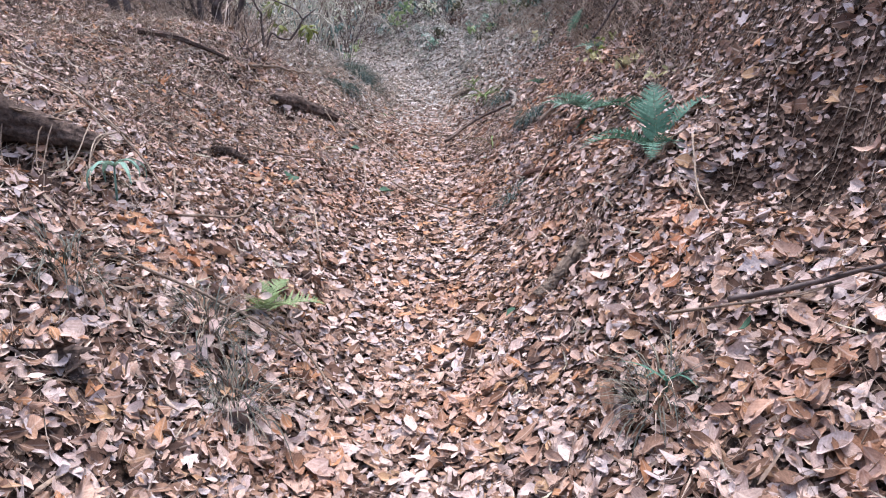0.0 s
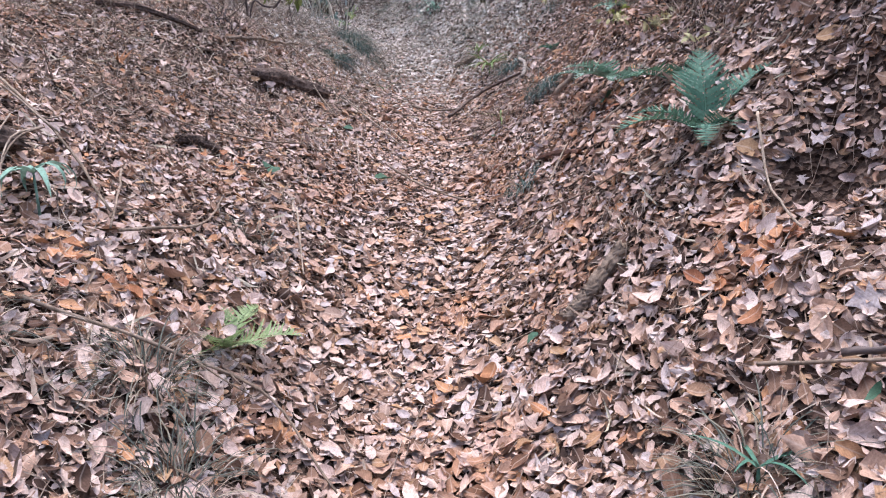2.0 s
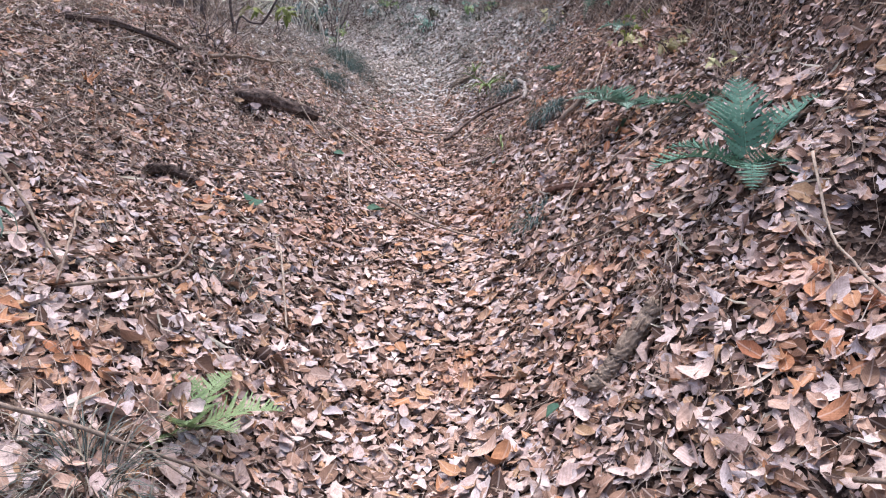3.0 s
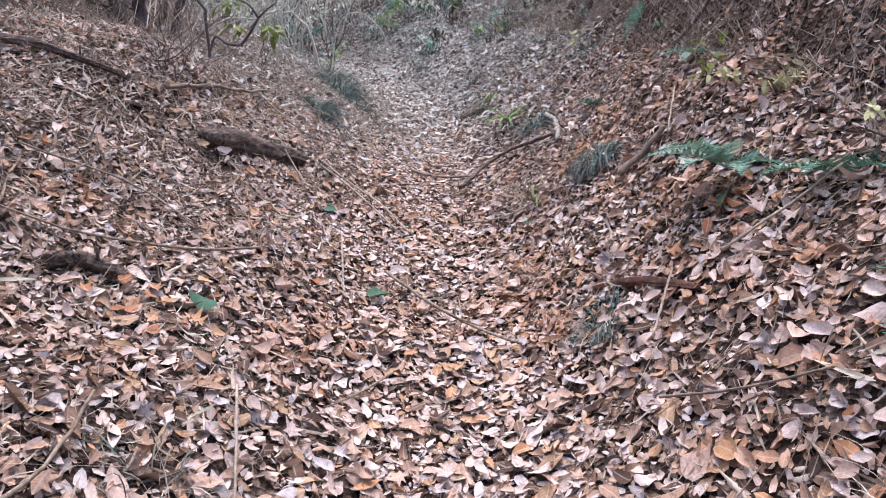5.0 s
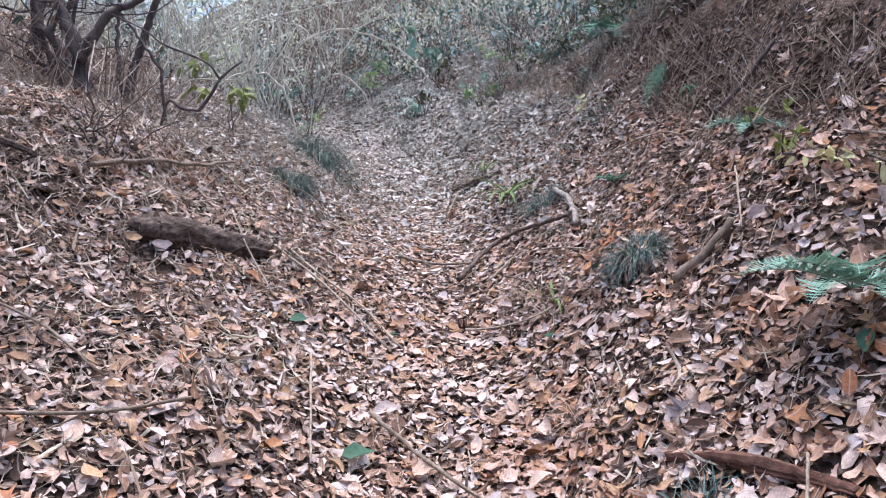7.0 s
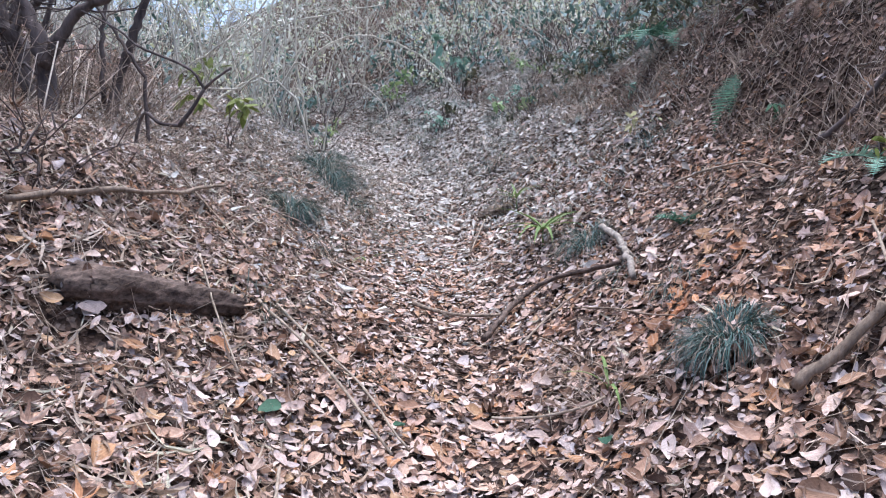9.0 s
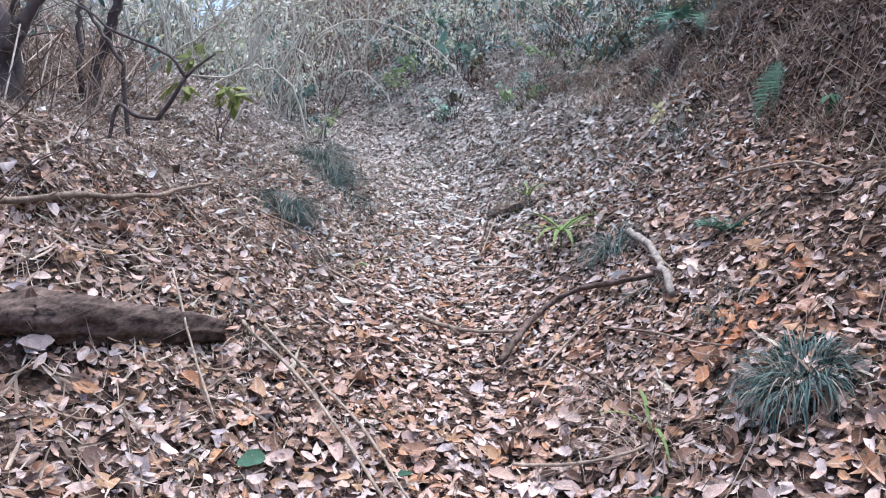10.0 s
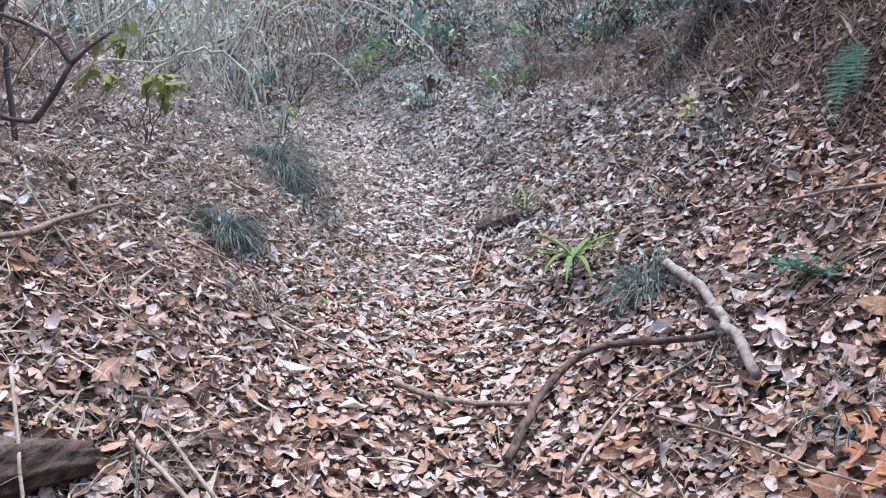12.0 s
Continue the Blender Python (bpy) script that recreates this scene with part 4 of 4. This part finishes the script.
def forked_branch():
    base = np.array([-2.03, 8.1, gz1(-2.03, 8.1)])
    ob = thing_empty("fallen_branch", base, "dark forked branch standing out from the bank", "branch")
    rnd = np.random.RandomState(5)
    p = smooth_line([base + [0, 0, -0.03], (-1.93, 8.03, 2.79), (-1.82, 8.0, 2.735), (-1.70, 8.0, 2.72)], 16)
    part("stem", tube(p, [0.010, 0.009], 7, 0.08, rnd), m_bark, ob)
    part("stem", tube(smooth_line([(-1.71, 8.0, 2.72), (-1.63, 8.0, 2.82), (-1.56, 8.0, 2.93)], 8), [0.0125, 0.010], 7, 0.08, rnd), m_bark, ob)
    part("twig", tube(smooth_line([(-1.56, 8.0, 2.93), (-1.49, 8.0, 2.99), (-1.40, 8.0, 3.05)], 6), [0.010, 0.006], 6, 0.08, rnd), m_bark, ob)
    part("twig", tube(smooth_line([(-1.56, 8.0, 2.93), (-1.65, 8.0, 3.05), (-1.93, 8.0, 3.17), (-2.07, 8.05, 3.28), (-2.4, 8.15, 3.45)], 14), [0.009, 0.005], 6, 0.08, rnd), m_bark, ob)


forked_branch()


# ---- vines, undergrowth and evergreen shrubs ----
VINE = "pale grey-tan vine looping through the undergrowth"


def vine(points, r, label, seed, material=None, name="vine", group="vines of the thicket"):
    rnd = np.random.RandomState(seed)
    p = smooth_line(points, 22)
    p[1:-1] += rnd.normal(0, r * 0.8, (20, 3))
    return thing_mesh(name, tube(p, [r, r * 0.9, r * 0.7], 6, 0.08, rnd), material or m_vine, p[0], label, "vine" if name == "vine" else "root", group)


def on(x, y, dz=0.0):
    return (x, y, gz1(x, y) + dz)


vine([on(-2.75, 10.3), (-2.48, 10.3, 3.32), (-2.17, 10.3, 3.31), (-1.97, 10.3, 3.35), (-1.82, 10.3, 3.52), (-1.67, 10.3, 3.77), (-1.51, 10.3, 4.21), (-1.3, 10.4, 4.9)], 0.0085, VINE, 301)
vine([on(-2.9, 10.5), (-2.56, 10.3, 3.48), (-2.3, 10.3, 3.64), (-2.01, 10.3, 3.86), (-1.74, 10.3, 4.16), (-1.5, 10.3, 4.7)], 0.0085, VINE, 302)
vine([on(-2.3, 10.3), on(-2.12, 10.4, 0.02), (-1.95, 10.4, 3.14), (-1.9, 10.4, 3.34), (-1.84, 10.4, 3.8), (-1.6, 10.4, 4.6)], 0.012, VINE, 303)
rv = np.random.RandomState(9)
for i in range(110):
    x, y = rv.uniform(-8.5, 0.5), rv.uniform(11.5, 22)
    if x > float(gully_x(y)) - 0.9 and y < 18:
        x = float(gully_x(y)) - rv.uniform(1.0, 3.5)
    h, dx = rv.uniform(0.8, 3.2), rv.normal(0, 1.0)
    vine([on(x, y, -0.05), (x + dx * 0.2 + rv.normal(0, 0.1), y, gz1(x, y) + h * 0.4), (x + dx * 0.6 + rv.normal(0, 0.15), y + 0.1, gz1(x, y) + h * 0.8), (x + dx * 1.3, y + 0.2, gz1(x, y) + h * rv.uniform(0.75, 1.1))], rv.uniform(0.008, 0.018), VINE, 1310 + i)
for i in range(56):
    y = rv.uniform(5.0, 15.0)
    d = rv.uniform(1.6, 1.95)
    x = float(gully_x(y)) + d
    top = gz1(x, y)
    x2, y2 = x - rv.uniform(0.08, 0.24), y - rv.uniform(0.0, 0.15)
    lo = gz1(x2, y2)
    vine([(x, y, top - 0.02), ((x + x2) / 2 - 0.03, y + rv.normal(0, 0.05), (top + lo) / 2 + 0.07), (x2 + rv.normal(0, 0.05), y2, lo + 0.06), (x2 - 0.02, y2 - 0.03, lo - 0.01)], rv.uniform(0.0025, 0.0055), "thin grey-brown root hanging down the steep bank", 340 + i, m_stick if i % 3 else m_root, "root", "hanging roots")


for i in range(14):
    x = -0.9 + rv.normal(0, 0.45)
    top, y = gz1(x, 20.1) + 0.1, 19.2 + rv.normal(0, 0.1)
    vine([(x, 20.1, top - 0.15), (x + rv.normal(0, 0.1), 19.6, top + 0.1), (x + rv.normal(0, 0.12), y, top - 0.3), (x + rv.normal(0, 0.2), y - 0.05, gz1(x, y) + 0.02)], rv.uniform(0.008, 0.015), "pale root hanging over a hollow in the far bank", 2100 + i, m_vine, "root", "hanging roots")


def strands(rnd, x, y, height, r, lean):
    """Many thin upright or leaning stems as three-sided spikes."""
    n = len(x)
    z = rough_z(x, y)
    a = np.stack([x, y, z - 0.02], -1)
    m = a + np.stack([rnd.normal(0, lean, n) * height * 0.5, rnd.normal(0, lean, n) * height * 0.5, height * 0.55], -1)
    c = m + np.stack([rnd.normal(0, lean * 1.6, n) * height * 0.5, rnd.normal(0, lean * 1.6, n) * height * 0.5, height * rnd.uniform(-0.1, 0.45, n)], -1)
    off = np.array([[1, 0, 0], [-0.5, 0.87, 0], [-0.5, -0.87, 0]])
    v = np.concatenate([a[:, None] + off[None] * r[:, None, None], m[:, None] + off[None] * r[:, None, None] * 0.8, c[:, None]], 1)
    f = []
    for j in range(3):
        k = (j + 1) % 3
        f += [(j, k, 3 + k), (j, 3 + k, 3 + j), (3 + j, 3 + k, 6)]
    t = np.array(f)[None] + (np.arange(n) * 7)[:, None, None]
    return v.reshape(-1, 3), t.reshape(-1, 3)


def leaf_puff(rnd, centre, n, spread, size, shape=None):
    """Living leaves round a centre, in clumps."""
    hub = centre + rnd.normal(0, 1, (max(3, n // 14), 3)) * spread
    p = hub[rnd.randint(0, len(hub), n)] + rnd.normal(0, 0.25, (n, 3)) * np.asarray(spread)
    uv, tri = shape or leaf_shape(2)
    d = rnd.normal(0, 1, (n, 3)) + [0, -0.3, -0.25]
    d /= np.linalg.norm(d, axis=1, keepdims=True)
    u = rnd.normal(0, 0.6, (n, 3)) + [0, -0.4, 1]
    s = np.cross(d, u)
    s /= np.linalg.norm(s, axis=1, keepdims=True)
    ln = size * rnd.uniform(0.6, 1.3, n)
    v = p[:, None] + s[:, None] * (uv[None, :, 0] * ln[:, None] * 0.42)[..., None] + d[:, None] * (uv[None, :, 1] * ln[:, None])[..., None]
    v[..., 2] -= (uv[None, :, 1] ** 2 * ln[:, None] * 0.2)
    t = tri[None] + (np.arange(n) * len(uv))[:, None, None]
    return v.reshape(-1, 3), t.reshape(-1, 3)


def shrub(x, y, height, n, spread, size, material, label, seed, stems=6, droop=0.0):
    rnd = np.random.RandomState(seed)
    base = np.array(on(x, y))
    ob = thing_empty("shrub", base, label, "shrub", "shrubs of the gully")
    for _ in range(stems):
        tip = base + rnd.normal(0, 1, 3) * spread * np.array([1, 1, 0.3]) + [0, 0, height]
        part("stem", tube(bent(base - [0, 0, 0.05], tip, 7, 0.03, rnd), [0.006, 0.0025], 5), m_bark, ob)
    part("foliage", leaf_puff(rnd, base + [0, 0, height * (1 - droop)], n, np.asarray(spread), size), material, ob)
    return ob


GREEN = "evergreen shrub with dark glossy blue-green leaves"
for i, (x, y, h, n, sx, sz, size) in enumerate([(2.25, 9.7, 0.35, 260, 0.28, 0.2, 0.09), (1.95, 11.4, 0.4, 300, 0.3, 0.22, 0.10), (1.6, 13.3, 0.45, 260, 0.4, 0.25, 0.10), (1.25, 14.7, 0.5, 240, 0.45, 0.28, 0.11),
                                                (0.6, 16.2, 0.6, 220, 0.5, 0.35, 0.12), (-0.3, 17.8, 0.7, 180, 0.6, 0.4, 0.13), (2.4, 7.6, 0.4, 260, 0.28, 0.22, 0.10), (2.02, 7.2, 0.26, 170, 0.2, 0.11, 0.08), (1.98, 8.95, 0.26, 190, 0.22, 0.11, 0.08), (1.85, 10.2, 0.28, 200, 0.22, 0.12, 0.09), (1.55, 11.9, 0.28, 200, 0.24, 0.13, 0.09), (2.4, 5.9, 0.4, 200, 0.3, 0.2, 0.1), (-1.3, 19.2, 0.8, 140, 0.6, 0.4, 0.13), (-1.2, 17.2, 0.5, 130, 0.35, 0.22, 0.12),
                                                (3.2, 11, 1.2, 400, 0.7, 0.5, 0.12), (2.7, 13.6, 1.3, 400, 0.8, 0.5, 0.12), (1.9, 17.0, 1.4, 400, 0.9, 0.6, 0.14), (-3.4, 10.6, 0.6, 220, 0.4, 0.3, 0.1), (-4.2, 8.8, 0.8, 300, 0.5, 0.35, 0.1), (3.0, 8.8, 1.1, 400, 0.6, 0.5, 0.12), (3.1, 6.2, 1.1, 380, 0.6, 0.5, 0.12), (2.9, 3.6, 1.0, 380, 0.6, 0.5, 0.12)]):
    shrub(x, y, h, n, (sx, sx, sz), size, m_shrub, GREEN, 400 + i)
shrub(-2.02, 9.75, 0.40, 34, (0.17, 0.10, 0.05), 0.13, m_olive, "low shrub with a few broad yellow-green leaves", 430, 4)
shrub(-2.75, 11.2, 0.4, 18, (0.12, 0.1, 0.05), 0.17, m_olive, "low shrub with yellow-green leaves", 431, 3)
shrub(-0.80, 16.7, 0.3, 30, (0.22, 0.1, 0.1), 0.17, m_lime, "bright green seedling on the far bank", 432, 3)
shrub(-0.1, 16.2, 0.3, 30, (0.2, 0.1, 0.16), 0.16, m_fern_pale, "blue-green seedling on the far bank", 433, 3)
shrub(-0.22, 14.6, 1.0, 22, (0.12, 0.1, 0.09), 0.2, m_fern_pale, "slender shrub with pale blue-green drooping leaves", 434, 2)
shrub(1.42, 5.38, 0.1, 110, (0.16, 0.13, 0.045), 0.055, m_yellow, "pale yellow-green leafy seedlings on the bank", 435, 4)
shrub(2.05, 7.1, 0.3, 26, (0.1, 0.1, 0.08), 0.16, m_fern, "broad-leaved green shrub over the bank", 436, 3)

rt = np.random.RandomState(21)
n = 3600
tx, ty = rt.uniform(-11, 3.0, n), rt.uniform(12.5, 27, n)
far_side = (tx - gully_x(ty) > 2.3) | (tx - gully_x(ty) < -1.2) | (ty > 18.6)
tx, ty = tx[far_side], ty[far_side]
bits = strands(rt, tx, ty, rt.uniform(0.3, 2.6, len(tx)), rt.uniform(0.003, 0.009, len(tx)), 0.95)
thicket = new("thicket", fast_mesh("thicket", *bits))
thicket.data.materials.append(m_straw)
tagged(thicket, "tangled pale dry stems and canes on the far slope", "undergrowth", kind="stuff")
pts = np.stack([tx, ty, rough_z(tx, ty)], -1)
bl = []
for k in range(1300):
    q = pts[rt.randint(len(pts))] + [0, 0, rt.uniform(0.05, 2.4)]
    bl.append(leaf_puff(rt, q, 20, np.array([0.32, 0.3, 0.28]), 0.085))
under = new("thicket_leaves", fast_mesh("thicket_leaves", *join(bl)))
under.data.materials.append(m_skylit_leaf)
tagged(under, "green and straw leaves, whitened for sky light, scattered through the dry thicket", "undergrowth", kind="stuff")

m_brush = leaf_material("dark_brush", [(0.0, (0.03, 0.035, 0.022)), (0.5, (0.075, 0.085, 0.045)), (0.85, (0.13, 0.12, 0.07)), (1.0, (0.28, 0.25, 0.15))], (0.12, 0.08, 0.05), through_light=0.15)
for i, (x, y) in enumerate([(2.02, 5.3), (2.0, 6.1), (2.05, 6.8), (1.98, 7.5), (2.03, 8.15), (1.97, 8.75), (1.95, 9.4), (1.86, 10.1), (1.78, 10.8), (1.6, 11.6), (1.35, 12.5), (2.3, 4.3), (2.2, 3.4)]):
    shrub(x, y, 0.2, 330, (0.22, 0.3, 0.13), 0.06, m_brush, "low dark olive brush overhanging the steep bank", 1700 + i, 12)
for i, (x, y, m) in enumerate([(1.48, 6.5, m_olive), (1.30, 5.95, m_olive), (1.55, 7.6, m_fern_dark), (1.72, 5.7, m_lime), (1.22, 8.9, m_yellow), (1.45, 9.9, m_fern_pale), (1.5, 4.6, m_yellow), (0.98, 10.4, m_cover)]):
    shrub(x, y, 0.09, 16, (0.06, 0.06, 0.025), 0.06, m, "small leafy seedling rooted in the bank", 1750 + i, 2)
SKYLIT_BRUSH, DARK_BRUSH = "brush with dry leaves whitened for sky light in the far thicket", "dark evergreen brush in the far thicket"
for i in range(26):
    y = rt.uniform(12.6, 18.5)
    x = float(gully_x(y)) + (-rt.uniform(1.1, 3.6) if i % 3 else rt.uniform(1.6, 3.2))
    shrub(x, y, rt.uniform(0.25, 1.1), 150, (0.3, 0.25, 0.26), 0.085, (m_skylit_leaf, m_shrub, m_skylit_leaf)[i % 3], DARK_BRUSH if i % 3 == 1 else SKYLIT_BRUSH, 1800 + i, 14)
for i in range(30):
    y = rt.uniform(11.8, 17.2)
    x = float(gully_x(y)) + (rt.uniform(0.5, 2.6) if i % 5 else -rt.uniform(0.5, 1.0))
    shrub(x, y, rt.uniform(0.08, 0.4), 40 + 20 * (i % 3), (0.14, 0.12, 0.08), rt.uniform(0.05, 0.1), (m_shrub, m_cover, m_fern_pale, m_dead_fern, m_brush, m_lime)[i % 6], "low straggling seedlings on the far bank", 2000 + i, 7)
for i in range(34):
    y = rt.uniform(11.8, 17.0)
    x = float(gully_x(y)) - rt.uniform(1.0, 4.0)
    h, w = rt.uniform(0.5, 1.5), rt.normal(0, 0.7)
    z = gz1(x, y)
    vine([(x, y, z - 0.03), (x + 0.25 * w, y, z + h * 0.8), (x + 0.7 * w, y - 0.1, z + h), (x + 1.2 * w, y - 0.15, z + h * 0.75), (x + 1.5 * w, y - 0.2, z + h * 0.3)], rt.uniform(0.007, 0.014), "pale arching vine drooping back to the slope", 1900 + i)

# low grey-green ground cover towards the bend, and dry strands on the steep bank
n = 21000
cy = 8.6 + 11.0 * rt.rand(n)
cx = gully_x(cy) + np.where(rt.rand(n) < 0.7, rt.uniform(0.3, 2.6, n), rt.uniform(-1.7, -0.3, n))
v, f = strands(rt, cx, cy, rt.uniform(0.03, 0.13, n), rt.uniform(0.002, 0.0045, n), 1.2)
cover = new("ground_cover", fast_mesh("ground_cover", v, f))
cover.data.materials.append(m_cover)
tagged(cover, "low grey-green grass and moss between the haze-greyed leaves", "grass", kind="stuff")
n = 4600
cy = 4.5 + 10.0 * rt.rand(n)
cx = gully_x(cy) + np.abs(rt.normal(0, 0.35, n)) + 1.45
v, f = strands(rt, cx, cy, rt.uniform(0.04, 0.24, n), rt.uniform(0.0015, 0.004, n), 0.9)
rootlets = new("rootlets", fast_mesh("rootlets", v, f))
rootlets.data.materials.append(m_strand)
tagged(rootlets, "dry rootlets and dead fern stalks on the steep bank", "roots", kind="stuff")

n = 11000
cx, cy = rt.uniform(-4.2, -1.1, n), rt.uniform(4.0, 11.5, n)
on_bank = rt.rand(n) < np.clip((-1.2 - cx) * 1.5, 0, 1)
cx, cy = cx[on_bank], cy[on_bank]
n = len(cx)
v, f = strands(rt, cx, cy, rt.uniform(0.03, 0.20, n), rt.uniform(0.0015, 0.004, n), 1.2)
n = 420
v2, f2 = strands(rt, rt.uniform(-4.0, -2.35, n), rt.uniform(7.8, 10.2, n), rt.uniform(0.25, 1.0, n), rt.uniform(0.002, 0.006, n), 0.9)
v, f = join([(v, f), (v2, f2)])
stalks = new("dry_stalks", fast_mesh("dry_stalks", v, f))
stalks.data.materials.append(m_strand)
tagged(stalks, "dry stalks and twigs under the trees", "twigs", kind="stuff")

# fine twigs strewn over the litter
def flat_twigs(rnd, x, y, length, r, lift):
    """Thin bent twigs lying on the leaves."""
    n = len(x)
    a = rnd.uniform(0, 2 * np.pi, n)
    d = np.stack([np.cos(a), np.sin(a)], -1) * length[:, None]
    p0 = np.stack([x, y], -1)
    pts = [p0, p0 + d * 0.5 + rnd.normal(0, 0.06, (n, 2)) * length[:, None], p0 + d]
    up = lift * rnd.rand(n)
    off = np.array([[1, 0, 0], [-0.5, 0.87, 0.5], [-0.5, -0.87, 0.87]])
    v = []
    for k, q in enumerate(pts):
        z = rough_z(q[:, 0], q[:, 1]) + 0.018 + up + rnd.uniform(0, 0.02, n)
        c = np.column_stack([q, z])
        v.append(c[:, None] + off[None] * r[:, None, None] * (1 - 0.3 * k))
    v = np.concatenate(v, 1)
    f = []
    for k in (0, 3):
        for j in range(3):
            i = (j + 1) % 3
            f += [(k + j, k + i, k + 3 + i), (k + j, k + 3 + i, k + 3 + j)]
    t = np.array(f)[None] + (np.arange(n) * 9)[:, None, None]
    return v.reshape(-1, 3), t.reshape(-1, 3)


n = 23000
wx, wy = rt.uniform(-3.2, 2.3, n), 0.7 + 12.5 * rt.rand(n)
more = (rt.rand(n) < np.clip(0.22 + 0.3 * np.abs(wx) + 0.25 * (wx < -0.9), 0, 1))
wx, wy = wx[more], wy[more]
bits = [flat_twigs(rt, wx, wy, rt.lognormal(np.log(0.11), 0.55, len(wx)).clip(0.03, 0.5), rt.uniform(0.0009, 0.0026, len(wx)), 0.025)]
twigs = new("twig_litter", fast_mesh("twig_litter", *join(bits)))
twigs.data.materials.append(m_strand)
tagged(twigs, "fine dry twigs strewn over the fallen leaves", "twigs", kind="stuff")


# ---- single leaves that stand out ----
def one_leaf(x, y, length, shape, material, seed, lift=0.04, aspect=0.6, tilt=0.22):
    r = np.random.RandomState(seed)
    return leaf_cloud(r, np.array([x]), np.array([y]), np.array([length]), shape, lift, tilt, (aspect, aspect + 0.01))


GREEN_LEAF = "single fresh green leaf lying on dry leaves"
for i, (x, y, ln) in enumerate([(-0.44, 5.53, 0.13), (-1.02, 4.75, 0.12), (0.36, 3.29, 0.07), (-0.80, 6.42, 0.11), (1.02, 2.16, 0.06), (0.40, 6.35, 0.08), (1.0, 4.95, 0.13), (-0.35, 6.62, 0.07)]):
    v, f = one_leaf(x, y, ln, leaf_shape(3), m_fern, 500 + i, 0.06, 0.55)
    v[:, 2] += 0.035
    thing_mesh("green_leaf", (v, f), m_green_leaf, v.mean(0), GREEN_LEAF, "leaf", "fresh green leaves")
v, f = join([one_leaf(-1.09 + 0.05 * math.cos(k * 1.9), 1.97 + 0.05 * math.sin(k * 2.3), 0.11, lobed_shape(), m_rotten, 520 + k, 0.08, 0.8, 0.6) for k in range(7)])
v[:, 2] += 0.03
thing_mesh("dark_leaf_clump", (v, f), m_rotten, v.mean(0), "clump of blackened curled leaves", "leaves")
for k, (x, y, dz) in enumerate([(-1.47, 6.34, 0.13), (-1.43, 6.40, 0.15), (-1.50, 6.30, 0.10), (-1.40, 6.36, 0.10), (-1.28, 6.68, 0.12), (-1.12, 6.92, 0.07), (-1.49, 6.42, 0.10), (-1.05, 6.99, 0.05), (-1.36, 6.62, 0.12), (-1.52, 6.37, 0.06)]):
    v, f = one_leaf(x, y, 0.06 + 0.012 * (k % 4), leaf_shape(4), m_leaf_one, 560 + k, 0.01, 0.5, 0.3)
    v[:, 2] += dz - 0.04
    ob = new("leaf", fast_mesh("leaf", v - v.mean(0), f, True, leaf_shape(4)[0]))
    ob.location = v.mean(0)
    ob.data.materials.append(m_leaf_one)
    ob.parent = litter
ORANGE = np.random.RandomState(77)
PATCHES = [(0.86, 6.86), (-1.13, 4.68), (1.02, 2.85), (-1.22, 3.0), (1.0, 4.95)]
for k in range(290):
    x, y = ORANGE.uniform(-1.3, 1.1), 1.2 + 6.6 * ORANGE.rand()
    rusty = k < 85
    if rusty:
        px, py = PATCHES[k % 5]
        x, y = px + ORANGE.normal(0, 0.10), py + ORANGE.normal(0, 0.12)
    lobed = k % 3 == 0
    v, f = one_leaf(x, y, ORANGE.uniform(0.05, 0.095), lobed_shape() if lobed else leaf_shape(4), m_leaf_one, 600 + k, 0.02, 0.85 if lobed else 0.52)
    v[:, 2] += 0.035
    ob = new("leaf", fast_mesh("leaf", v - v.mean(0), f, True, (lobed_shape() if lobed else leaf_shape(4))[0]))
    ob.location = v.mean(0)
    ob.data.materials.append(m_rust if rusty else m_leaf_one)
    ob.parent = litter
